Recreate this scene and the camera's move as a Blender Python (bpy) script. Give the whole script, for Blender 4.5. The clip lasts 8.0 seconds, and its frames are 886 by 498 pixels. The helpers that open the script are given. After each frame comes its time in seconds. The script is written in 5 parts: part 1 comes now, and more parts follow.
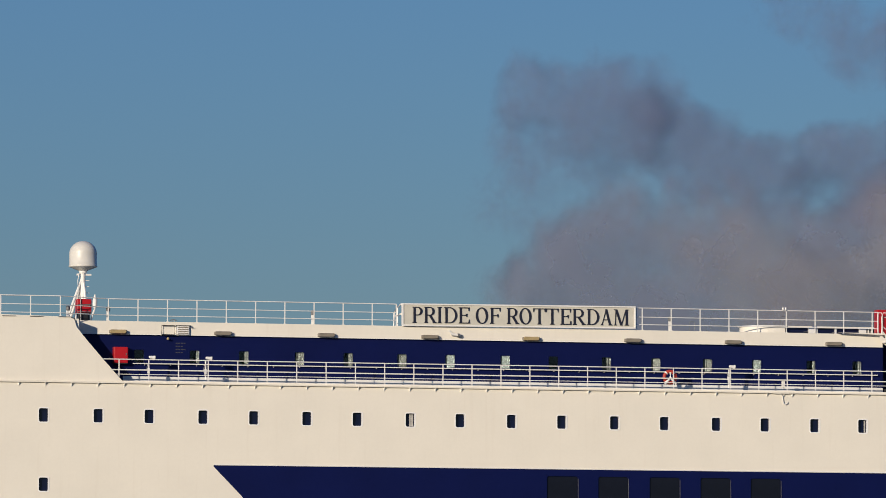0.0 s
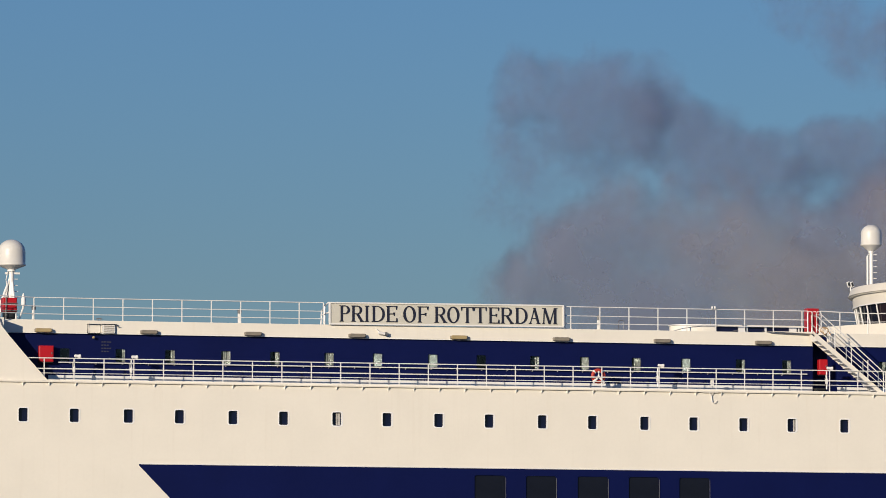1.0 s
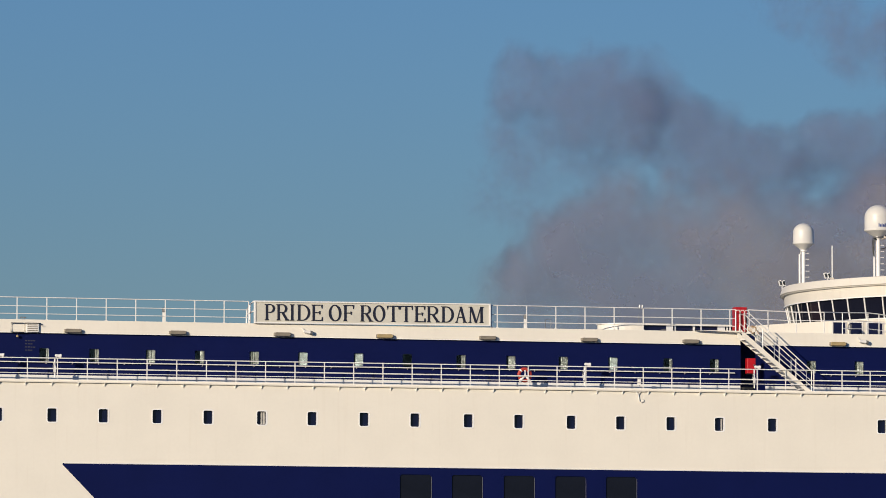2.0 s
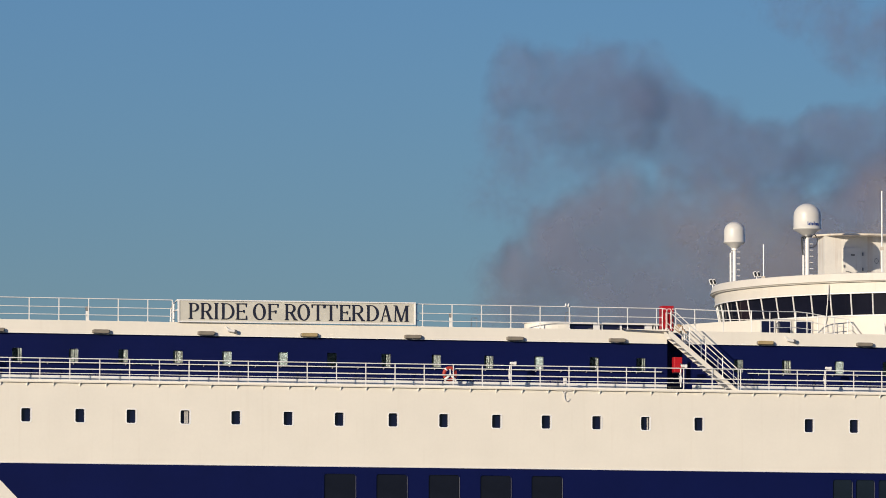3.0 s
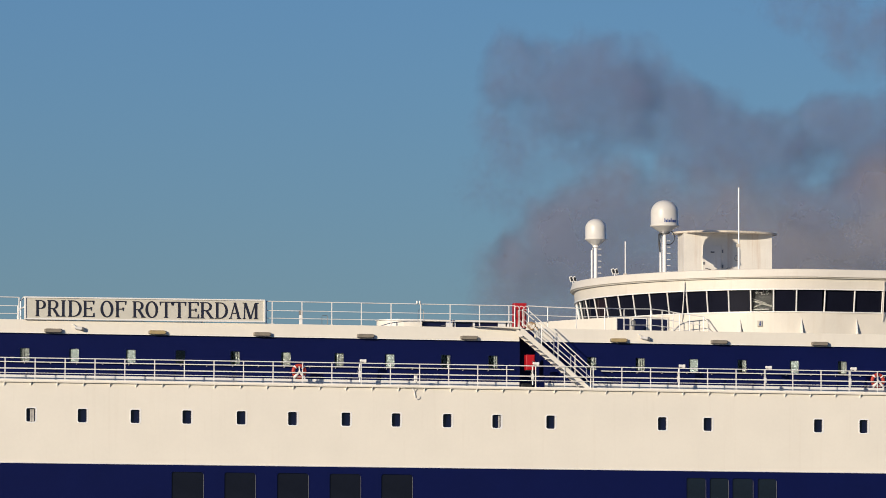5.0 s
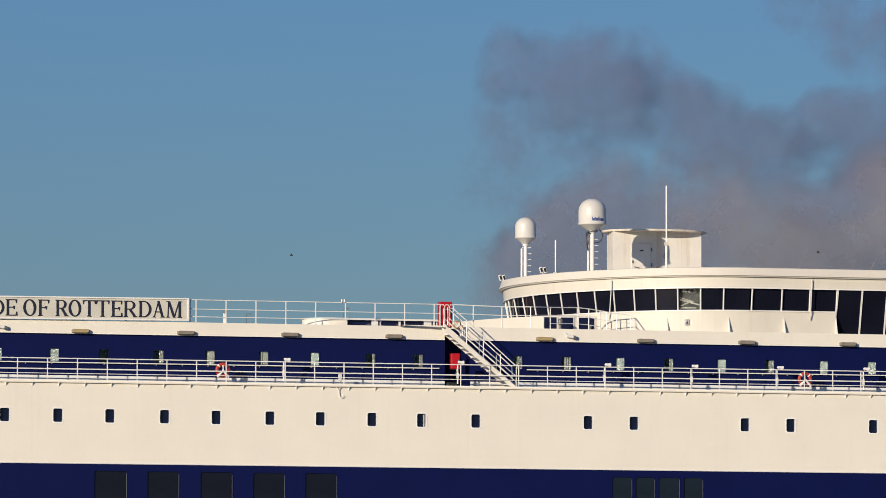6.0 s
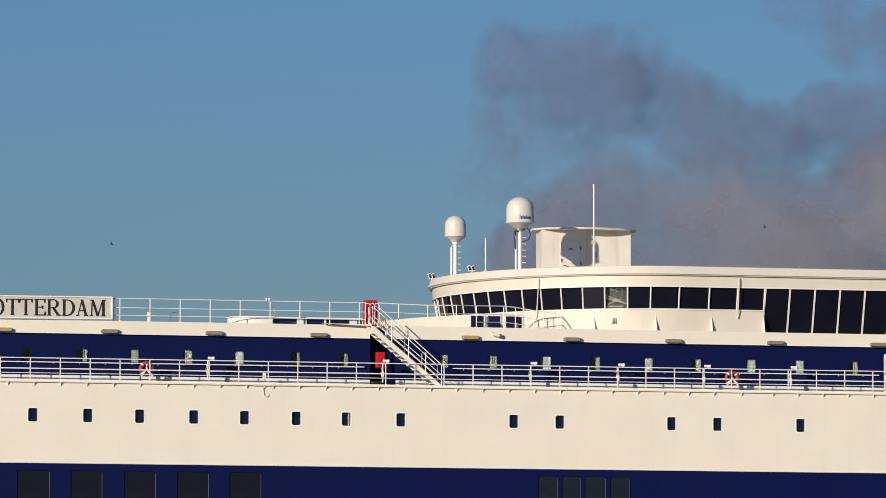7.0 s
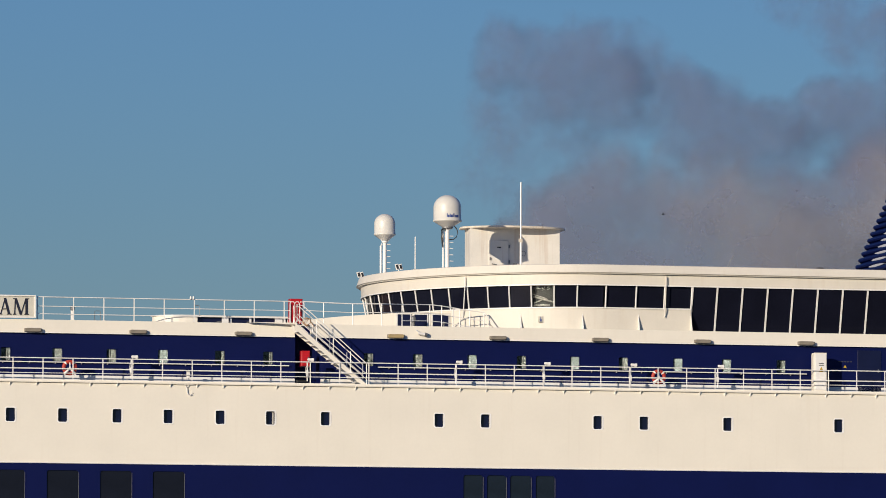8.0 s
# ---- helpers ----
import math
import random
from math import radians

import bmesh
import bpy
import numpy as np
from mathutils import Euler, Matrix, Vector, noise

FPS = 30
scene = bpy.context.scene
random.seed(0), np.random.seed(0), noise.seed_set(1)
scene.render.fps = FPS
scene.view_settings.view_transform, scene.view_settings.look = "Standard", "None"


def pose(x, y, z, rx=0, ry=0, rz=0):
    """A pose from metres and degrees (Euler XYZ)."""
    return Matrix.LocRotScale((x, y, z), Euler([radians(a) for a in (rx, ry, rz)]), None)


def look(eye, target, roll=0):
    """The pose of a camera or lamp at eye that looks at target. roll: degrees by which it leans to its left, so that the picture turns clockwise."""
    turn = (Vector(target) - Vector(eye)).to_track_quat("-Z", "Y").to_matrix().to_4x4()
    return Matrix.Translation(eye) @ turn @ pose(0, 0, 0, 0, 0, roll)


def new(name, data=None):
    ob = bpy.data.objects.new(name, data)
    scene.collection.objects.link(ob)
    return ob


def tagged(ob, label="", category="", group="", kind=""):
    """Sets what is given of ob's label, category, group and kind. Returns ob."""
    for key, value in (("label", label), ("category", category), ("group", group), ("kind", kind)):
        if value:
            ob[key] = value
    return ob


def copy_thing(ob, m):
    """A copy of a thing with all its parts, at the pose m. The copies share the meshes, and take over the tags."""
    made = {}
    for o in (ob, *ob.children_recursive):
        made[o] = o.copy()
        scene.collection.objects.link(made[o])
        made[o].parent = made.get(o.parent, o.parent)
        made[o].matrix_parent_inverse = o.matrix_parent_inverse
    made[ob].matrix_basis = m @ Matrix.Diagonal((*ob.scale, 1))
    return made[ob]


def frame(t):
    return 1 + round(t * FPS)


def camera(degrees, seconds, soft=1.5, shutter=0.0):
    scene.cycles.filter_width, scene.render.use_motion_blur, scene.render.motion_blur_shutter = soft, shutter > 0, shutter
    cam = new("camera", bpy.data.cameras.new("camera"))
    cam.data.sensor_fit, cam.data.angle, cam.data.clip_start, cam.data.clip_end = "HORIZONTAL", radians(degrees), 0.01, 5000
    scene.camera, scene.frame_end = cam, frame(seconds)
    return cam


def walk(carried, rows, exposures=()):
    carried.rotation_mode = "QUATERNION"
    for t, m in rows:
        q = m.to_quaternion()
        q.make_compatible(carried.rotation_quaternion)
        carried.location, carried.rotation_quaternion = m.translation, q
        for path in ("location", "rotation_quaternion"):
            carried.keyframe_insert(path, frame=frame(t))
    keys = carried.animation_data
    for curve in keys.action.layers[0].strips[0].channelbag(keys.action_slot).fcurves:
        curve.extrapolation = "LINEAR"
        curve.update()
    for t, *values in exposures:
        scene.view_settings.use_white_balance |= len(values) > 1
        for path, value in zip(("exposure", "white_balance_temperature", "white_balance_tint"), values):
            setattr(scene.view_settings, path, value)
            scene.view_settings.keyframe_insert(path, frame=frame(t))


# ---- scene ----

# The camera stands on the shore, a long lens looking slightly up.
cam = camera(8.402, 8.0, soft=0.7)
STAND = pose(0, 0, 10.0, 94.446, 0, 0) @ pose(0, 0, 0, 0, 0, 0.13)
walk(cam, [(0.0, STAND), (8.0, STAND)], exposures=[(0.0, -0.13), (0.2, -0.12), (0.5, -0.04), (0.9, 0.0), (8.0, 0.0)])

# The ferry's own space: x aft along the port side, y inboard, z up from the water.
HEADING, SPEED, ABEAM = 13.38, 3.2266, 252.53
HEAVE = [(0, -0.012), (1.5, -0.01), (3, -0.016), (4.5, -0.018), (6, -0.015), (7, -0.010), (8, -0.006)]

SURGE = [(0, 0.0), (0.5, 0.03), (1.0, 0.088), (1.5, 0.117), (3.0, 0.094), (4.5, 0.086), (6.0, 0.06), (8.0, 0.056)]


def ferry_pose(t):
    s = -SPEED * t + float(np.interp(t, [a for a, b in SURGE], [b for a, b in SURGE]))
    h = float(np.interp(t, [a for a, b in HEAVE], [b for a, b in HEAVE]))
    return pose(s * math.cos(radians(HEADING)), ABEAM + s * math.sin(radians(HEADING)), h, 0, 0, HEADING)


# ---- world and sun ----
SUN_WAY = Vector((0.741, 1.204, -0.325)).normalized()
world = bpy.data.worlds.new("sky")
scene.world = world
world.use_nodes = True
wn = world.node_tree.nodes
sky = wn.new("ShaderNodeTexSky")
sky.sky_type, sky.sun_disc = "NISHITA", False
sky.sun_elevation, sky.sun_rotation = radians(12.95), radians(211.6)
sky.altitude, sky.air_density, sky.dust_density, sky.ozone_density = 0, 1.5, 0.0, 6.0
tint = wn.new("ShaderNodeMix")
tint.data_type, tint.blend_type = "RGBA", "MULTIPLY"
tint.inputs[0].default_value = 1.0
tint.inputs[7].default_value = (0.545, 0.674, 1.02, 1)
world.node_tree.links.new(sky.outputs[0], tint.inputs[6])
world.node_tree.links.new(tint.outputs[2], wn["Background"].inputs[0])
wn["Background"].inputs[1].default_value = 0.0935
sun_data = bpy.data.lights.new("sun", "SUN")
sun_data.energy, sun_data.angle, sun_data.color = 4.5, radians(0.5), (1.0, 0.87, 0.70)
sun = new("sun", sun_data)
sun.matrix_world = look((-60, -100, 60), Vector((-60, -100, 60)) + SUN_WAY)
scene.cycles.transparent_max_bounces = 64


# ---- materials ----
def material(name, color, rough=0.5, metal=0.0, vary=0.08, scale=0.7, bump=0.0, bump_scale=3.0, streaks=0.0, stain=(0.30, 0.17, 0.08), spec=0.5):
    m = bpy.data.materials.new(name)
    m.use_nodes = True
    n, l = m.node_tree.nodes, m.node_tree.links
    b = n["Principled BSDF"]
    b.inputs["Roughness"].default_value, b.inputs["Metallic"].default_value = rough, metal
    b.inputs["Specular IOR Level"].default_value = spec
    co = n.new("ShaderNodeTexCoord")
    big = n.new("ShaderNodeTexNoise")
    big.inputs["Scale"].default_value, big.inputs["Detail"].default_value = scale, 6
    l.new(co.outputs["Object"], big.inputs["Vector"])
    fine = n.new("ShaderNodeTexNoise")
    fine.inputs["Scale"].default_value, fine.inputs["Detail"].default_value = scale * 14, 3
    l.new(co.outputs["Object"], fine.inputs["Vector"])
    add = n.new("ShaderNodeMath")
    add.operation = "MULTIPLY_ADD"
    add.inputs[1].default_value = 0.35
    l.new(fine.outputs[0], add.inputs[0])
    l.new(big.outputs[0], add.inputs[2])
    ramp = n.new("ShaderNodeMapRange")
    ramp.inputs["From Min"].default_value, ramp.inputs["From Max"].default_value = 0.4, 0.95
    ramp.inputs["To Min"].default_value, ramp.inputs["To Max"].default_value = 1 - vary, 1 + vary * 0.5
    l.new(add.outputs[0], ramp.inputs["Value"])
    mul = n.new("ShaderNodeMix")
    mul.data_type, mul.blend_type = "RGBA", "MULTIPLY"
    mul.inputs[0].default_value = 1.0
    mul.inputs[6].default_value = (*color, 1)
    l.new(ramp.outputs[0], mul.inputs[7])
    last = mul.outputs[2]
    if streaks:
        mp = n.new("ShaderNodeMapping")
        mp.inputs["Scale"].default_value = (2.2, 2.2, 0.12)
        l.new(co.outputs["Object"], mp.inputs["Vector"])
        st = n.new("ShaderNodeTexNoise")
        st.inputs["Scale"].default_value, st.inputs["Detail"].default_value = 2.0, 5
        l.new(mp.outputs[0], st.inputs["Vector"])
        sr = n.new("ShaderNodeMapRange")
        sr.inputs["From Min"].default_value, sr.inputs["From Max"].default_value = 0.56, 0.8
        sr.inputs["To Max"].default_value = streaks
        l.new(st.outputs[0], sr.inputs["Value"])
        mx = n.new("ShaderNodeMix")
        mx.data_type = "RGBA"
        l.new(sr.outputs[0], mx.inputs[0])
        l.new(last, mx.inputs[6])
        mx.inputs[7].default_value = (*stain, 1)
        last = mx.outputs[2]
    l.new(last, b.inputs["Base Color"])
    rr = n.new("ShaderNodeMapRange")
    rr.inputs["To Min"].default_value, rr.inputs["To Max"].default_value = max(rough - 0.08, 0.02), min(max(rough + 0.1, 0.03), 1)
    l.new(fine.outputs[0], rr.inputs["Value"])
    l.new(rr.outputs[0], b.inputs["Roughness"])
    if bump:
        bn = n.new("ShaderNodeTexNoise")
        bn.inputs["Scale"].default_value, bn.inputs["Detail"].default_value = bump_scale, 3
        l.new(co.outputs["Object"], bn.inputs["Vector"])
        bp = n.new("ShaderNodeBump")
        bp.inputs["Strength"].default_value, bp.inputs["Distance"].default_value = 1.0, bump
        l.new(bn.outputs[0], bp.inputs["Height"])
        l.new(bp.outputs[0], b.inputs["Normal"])
    return m


WHITE = material("cream white ship paint", (0.805, 0.757, 0.655), 0.45, vary=0.05, scale=0.5, bump=0.006, bump_scale=0.9, streaks=0.10, stain=(0.50, 0.40, 0.28))
WHITE_TRIM = material("white gloss paint", (0.80, 0.78, 0.74), 0.35, vary=0.06, scale=2.0)
FRAME_WHITE = material("bright white window-frame paint", (0.85, 0.84, 0.82), 0.35, vary=0.04, scale=2.0)
SALTED = material("weathered white paint with rust", (0.74, 0.70, 0.62), 0.5, vary=0.10, scale=1.2, bump=0.004, bump_scale=2.0, streaks=0.45, stain=(0.40, 0.22, 0.09))
# Darker than the hull white to hold down the sun-facing house's brightness.
HOUSE_WHITE = material("toned-down house paint with brown streaks", (0.71, 0.662, 0.57), 0.5, vary=0.07, scale=0.8, bump=0.004, bump_scale=1.3, streaks=0.16, stain=(0.46, 0.33, 0.19))
RUSTY = material("rusted white roof edge", (0.70, 0.62, 0.50), 0.65, vary=0.35, scale=2.5, streaks=0.75)
NAVY = material("navy blue ship paint", (0.0026, 0.0062, 0.058), 0.45, vary=0.14, scale=0.5, bump=0.004, bump_scale=1.0, spec=0.18)
DOME_WHITE = material("radome fibreglass", (0.66, 0.635, 0.575), 0.4, vary=0.04, scale=2.5)
RED = material("signal red paint", (0.45, 0.007, 0.013), 0.4, vary=0.15, scale=2.0)
ORANGE = material("orange life ring cover", (0.44, 0.042, 0.026), 0.55, vary=0.12, scale=6.0)
LAMP_GREY = material("grimy lamp diffuser", (0.24, 0.21, 0.165), 0.4, vary=0.25, scale=4.0)
# Door paint, also used where the shade inside openings is painted in.
DARK_NAVY = material("dark navy of the door and of shaded openings", (0.0028, 0.0055, 0.036), 0.4, vary=0.15, scale=1.5)
LAMP_YELLOW = material("amber lamp diffuser", (0.40, 0.305, 0.15), 0.4, vary=0.2, scale=4.0)
STEEL = material("dark galvanised steel", (0.20, 0.20, 0.20), 0.5, metal=0.4, vary=0.2, scale=5.0)
BLACK = material("black rubber", (0.015, 0.016, 0.018), 0.55, vary=0.2, scale=6.0)
SIGN_FACE = material("pale grey sign board", (0.60, 0.575, 0.49), 0.5, vary=0.12, scale=1.5, bump=0.003, streaks=0.12, stain=(0.35, 0.33, 0.28))
INK = material("dark navy lettering", (0.012, 0.014, 0.03), 0.5, vary=0.2, scale=4.0)
CURTAIN = material("pale grey curtain", (0.40, 0.385, 0.36), 0.8, vary=0.25, scale=5.0)
BLIND = material("pale window blind", (0.44, 0.465, 0.46), 0.8, vary=0.2, scale=4.0)
ROPE = material("sun-faded orange rope", (0.55, 0.36, 0.20), 0.8, vary=0.3, scale=8.0)
# Dark grey for sheets behind windows; the rooms' dimness is in the colour.
ROOM = material("cabin grey with dimness in the colour", (0.10, 0.10, 0.10), 0.8, vary=0.2, scale=2.0)
DECK = material("grey deck coating", (0.22, 0.24, 0.24), 0.7, vary=0.2, scale=1.0, bump=0.003, bump_scale=30)
STENCIL = material("worn stencil paint", (0.055, 0.055, 0.065), 0.6, vary=0.4, scale=9.0)
YELLOW = material("warning yellow", (0.50, 0.32, 0.03), 0.5, vary=0.1, scale=5.0)
PRINT_BLUE = material("faded blue print", (0.05, 0.085, 0.27), 0.5, vary=0.2, scale=8.0)
SLOT_GREY = material("pale grey of sky between louvres", (0.40, 0.41, 0.44), 0.6, vary=0.15, scale=2.0)
FEATHER = material("dark bird plumage", (0.03, 0.03, 0.035), 0.8, vary=0.3, scale=20.0)


def glass(name, color, rough=0.06):
    m = bpy.data.materials.new(name)
    m.use_nodes = True
    b = m.node_tree.nodes["Principled BSDF"]
    b.inputs["Base Color"].default_value = (*color, 1)
    b.inputs["Roughness"].default_value = rough
    b.inputs["Transmission Weight"].default_value = 1.0
    b.inputs["IOR"].default_value = 1.45
    return m


GLASS = glass("tinted window glass", (0.55, 0.62, 0.62))
DARK_GLASS = material("solar-dark window glass", (0.008, 0.009, 0.018), -0.05, vary=0.3, scale=0.8, bump=0.0006, bump_scale=2.6, spec=0.15)

CLEAR_GLASS = glass("clear window glass", (0.55, 0.58, 0.58), 0.02)
# Dim red puts one pane's reflection into the glass colour.
RED_REFLECTION = material("dark glass with a red reflection in its colour", (0.016, 0.008, 0.011), 0.08, vary=0.3, scale=0.8, bump=0.003, bump_scale=2.6)
# Lighter grey-green stands in for the reflection on the after lounge panes.
TEAL_GLASS = material("lounge glass with a grey-green reflection in its colour", (0.011, 0.018, 0.030), 0.12, vary=0.4, scale=0.8, spec=0.3)
CABIN_GLASS = material("blue-black cabin glass", (0.006, 0.009, 0.034), 0.0, vary=0.4, scale=1.3, spec=0.4)
LOUNGE_GLASS = material("near-black lounge glass", (0.009, 0.011, 0.020), 0.15, vary=0.3, scale=0.8, spec=0.22)


WATER = material("sea water", (0.02, 0.035, 0.04), 0.62, vary=0.3, scale=0.02, bump=0.5, bump_scale=0.35, spec=0.3)


def smoke_material(name, color, thick, low, high):
    m = bpy.data.materials.new(name)
    m.use_nodes = True
    n, l = m.node_tree.nodes, m.node_tree.links
    n.remove(n["Principled BSDF"])
    fade = n.new("ShaderNodeAttribute")
    fade.attribute_name = "smoke_fade"
    co = n.new("ShaderNodeTexCoord")
    flat = n.new("ShaderNodeMapping")
    flat.inputs["Scale"].default_value = (1, 0.12, 1)
    l.new(co.outputs["Object"], flat.inputs["Vector"])
    warp = n.new("ShaderNodeTexNoise")
    warp.inputs["Scale"].default_value, warp.inputs["Detail"].default_value = 0.45, 3
    l.new(flat.outputs[0], warp.inputs["Vector"])
    wm = n.new("ShaderNodeVectorMath")
    wm.operation = "MULTIPLY_ADD"
    wm.inputs[1].default_value = (2.2, 2.2, 2.2)
    l.new(warp.outputs["Color"], wm.inputs[0])
    l.new(flat.outputs[0], wm.inputs[2])
    tex = n.new("ShaderNodeTexNoise")
    tex.inputs["Scale"].default_value, tex.inputs["Detail"].default_value, tex.inputs["Roughness"].default_value = 0.27, 8, 0.58
    l.new(wm.outputs[0], tex.inputs["Vector"])
    torn = n.new("ShaderNodeMath")
    torn.operation = "MULTIPLY_ADD"
    torn.inputs[1].default_value, torn.inputs[2].default_value = 0.95, -0.46
    l.new(tex.outputs[0], torn.inputs[0])
    sm = n.new("ShaderNodeMath")
    sm.operation = "ADD"
    l.new(torn.outputs[0], sm.inputs[0])
    l.new(fade.outputs["Fac"], sm.inputs[1])
    rg = n.new("ShaderNodeMapRange")
    rg.interpolation_type = "SMOOTHSTEP"
    rg.inputs["From Min"].default_value, rg.inputs["From Max"].default_value = low, high
    rg.inputs["To Max"].default_value = thick
    l.new(sm.outputs[0], rg.inputs["Value"])
    rim = n.new("ShaderNodeMath")
    rim.operation, rim.use_clamp = "MULTIPLY", True
    rim.inputs[1].default_value = 6.0
    l.new(fade.outputs["Fac"], rim.inputs[0])
    al = n.new("ShaderNodeMath")
    al.operation = "MULTIPLY"
    l.new(rg.outputs[0], al.inputs[0])
    l.new(rim.outputs[0], al.inputs[1])
    df, tl, tr = n.new("ShaderNodeBsdfDiffuse"), n.new("ShaderNodeBsdfTranslucent"), n.new("ShaderNodeBsdfTransparent")
    df.inputs[0].default_value = tl.inputs[0].default_value = (*color, 1)
    m1, m2 = n.new("ShaderNodeMixShader"), n.new("ShaderNodeMixShader")
    m1.inputs[0].default_value = 0.5
    l.new(df.outputs[0], m1.inputs[1])
    l.new(tl.outputs[0], m1.inputs[2])
    l.new(al.outputs[0], m2.inputs[0])
    l.new(tr.outputs[0], m2.inputs[1])
    l.new(m1.outputs[0], m2.inputs[2])
    l.new(m2.outputs[0], n["Material Output"].inputs[0])
    return m


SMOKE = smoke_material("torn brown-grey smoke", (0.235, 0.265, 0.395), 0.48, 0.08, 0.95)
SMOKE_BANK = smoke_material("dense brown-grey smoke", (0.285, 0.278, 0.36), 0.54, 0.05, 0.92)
# Lighter than the bank smoke: the sunlit look is put into the tan.
SMOKE_TAN = smoke_material("tan smoke with sunlight in its colour", (0.39, 0.375, 0.40), 0.42, 0.10, 1.0)

# ---- building helpers ----
ABOARD = []


def part(name, bm, mat, parent=None, label="", smooth=False):
    me = bpy.data.meshes.new(name)
    bmesh.ops.recalc_face_normals(bm, faces=bm.faces)
    bm.to_mesh(me)
    bm.free()
    me.materials.append(mat)
    if smooth:
        me.shade_smooth()
    ob = new(name, me)
    ob.parent = parent
    if label:
        tagged(ob, label)
    return ob


def aboard(name, x, y, z, label, category, group=""):
    """A thing on the ferry: an Empty at its base in the ferry's space."""
    ob = new(name)
    ob.matrix_basis = pose(x, y, z)
    ABOARD.append((ob, pose(x, y, z)))
    return tagged(ob, label, category, group)


def again(ob, x, y, z, turn=0.0):
    m = pose(x, y, z, 0, 0, turn)
    c = copy_thing(ob, m)
    ABOARD.append((c, m))
    return c


def box(bm, x0, x1, y0, y1, z0, z1, bevel=0.0):
    r = bmesh.ops.create_cube(bm, size=1.0, matrix=Matrix.LocRotScale(((x0 + x1) / 2, (y0 + y1) / 2, (z0 + z1) / 2), None, (abs(x1 - x0), abs(y1 - y0), abs(z1 - z0))))
    if bevel:
        es = {e for v in r["verts"] for e in v.link_edges}
        bmesh.ops.bevel(bm, geom=list(es), offset=bevel, segments=2, affect="EDGES", profile=0.5)
    return bm


def boxes(*rows, bevel=0.0):
    bm = bmesh.new()
    for r in rows:
        box(bm, *r, bevel=bevel)
    return bm


def tube(bm, pts, r, seg=8):
    """A round bar through points."""
    pts = [Vector(p) for p in pts]
    rings = []
    for i, p in enumerate(pts):
        d = (pts[min(i + 1, len(pts) - 1)] - pts[max(i - 1, 0)]).normalized()
        u = d.cross(Vector((0, 0, 1)) if abs(d.z) < 0.95 else Vector((1, 0, 0))).normalized()
        w = d.cross(u)
        rings.append([bm.verts.new(p + r * (math.cos(a) * u + math.sin(a) * w)) for a in (2 * math.pi * k / seg for k in range(seg))])
    for a, b in zip(rings, rings[1:]):
        for k in range(seg):
            bm.faces.new((a[k], a[(k + 1) % seg], b[(k + 1) % seg], b[k]))
    bm.faces.new(rings[0])
    bm.faces.new(rings[-1])
    return bm


def tubes(paths, r, seg=8):
    bm = bmesh.new()
    for p in paths:
        tube(bm, p, r, seg)
    return bm


def lathe(bm, profile, x=0, y=0, seg=32):
    rings = []
    for r, z in profile:
        rings.append([bm.verts.new((x + r * math.cos(2 * math.pi * k / seg), y + r * math.sin(2 * math.pi * k / seg), z)) for k in range(seg)] if r > 1e-4 else [bm.verts.new((x, y, z))])
    for a, b in zip(rings, rings[1:]):
        for k in range(seg):
            j = (k + 1) % seg
            if len(a) == 1:
                bm.faces.new((a[0], b[j], b[k]))
            elif len(b) == 1:
                bm.faces.new((a[k], a[j], b[0]))
            else:
                bm.faces.new((a[k], a[j], b[j], b[k]))
    for g in (rings[0], rings[-1]):
        if len(g) > 2:
            bm.faces.new(g)
    return bm


def prism(bm, pts, a, b, axis="y"):
    """A flat outline of (u, v) points made thick from a to b along an axis."""
    def at(u, v, w):
        return (u, w, v) if axis == "y" else ((u, v, w) if axis == "z" else (w, u, v))
    f = [bm.verts.new(at(u, v, a)) for u, v in pts]
    g = [bm.verts.new(at(u, v, b)) for u, v in pts]
    bm.faces.new(f)
    bm.faces.new(g)
    for k in range(len(pts)):
        j = (k + 1) % len(pts)
        bm.faces.new((f[k], f[j], g[j], g[k]))
    return bm


def wall_with_holes(bm, x0, x1, z0, z1, y0, y1, holes):
    """An upright plate along x with openings (hx0, hx1, hz0, hz1) that go through it."""
    xs = sorted({x0, x1, *[h[0] for h in holes], *[h[1] for h in holes]})
    zs = sorted({z0, z1, *[h[2] for h in holes], *[h[3] for h in holes]})
    front = [[bm.verts.new((x, y0, z)) for z in zs] for x in xs]
    back = [[bm.verts.new((x, y1, z)) for z in zs] for x in xs]

    def solid(i, k):
        if not (0 <= i < len(xs) - 1 and 0 <= k < len(zs) - 1):
            return False
        cx, cz = (xs[i] + xs[i + 1]) / 2, (zs[k] + zs[k + 1]) / 2
        return not any(h[0] < cx < h[1] and h[2] < cz < h[3] for h in holes)
    for i in range(len(xs) - 1):
        for k in range(len(zs) - 1):
            if not solid(i, k):
                continue
            for g in (front, back):
                bm.faces.new((g[i][k], g[i + 1][k], g[i + 1][k + 1], g[i][k + 1]))
            if not solid(i - 1, k):
                bm.faces.new((front[i][k], front[i][k + 1], back[i][k + 1], back[i][k]))
            if not solid(i + 1, k):
                bm.faces.new((front[i + 1][k], front[i + 1][k + 1], back[i + 1][k + 1], back[i + 1][k]))
            if not solid(i, k - 1):
                bm.faces.new((front[i][k], front[i + 1][k], back[i + 1][k], back[i][k]))
            if not solid(i, k + 1):
                bm.faces.new((front[i][k + 1], front[i + 1][k + 1], back[i + 1][k + 1], back[i][k + 1]))
    bmesh.ops.delete(bm, geom=[v for v in bm.verts if not v.link_faces], context="VERTS")
    return bm


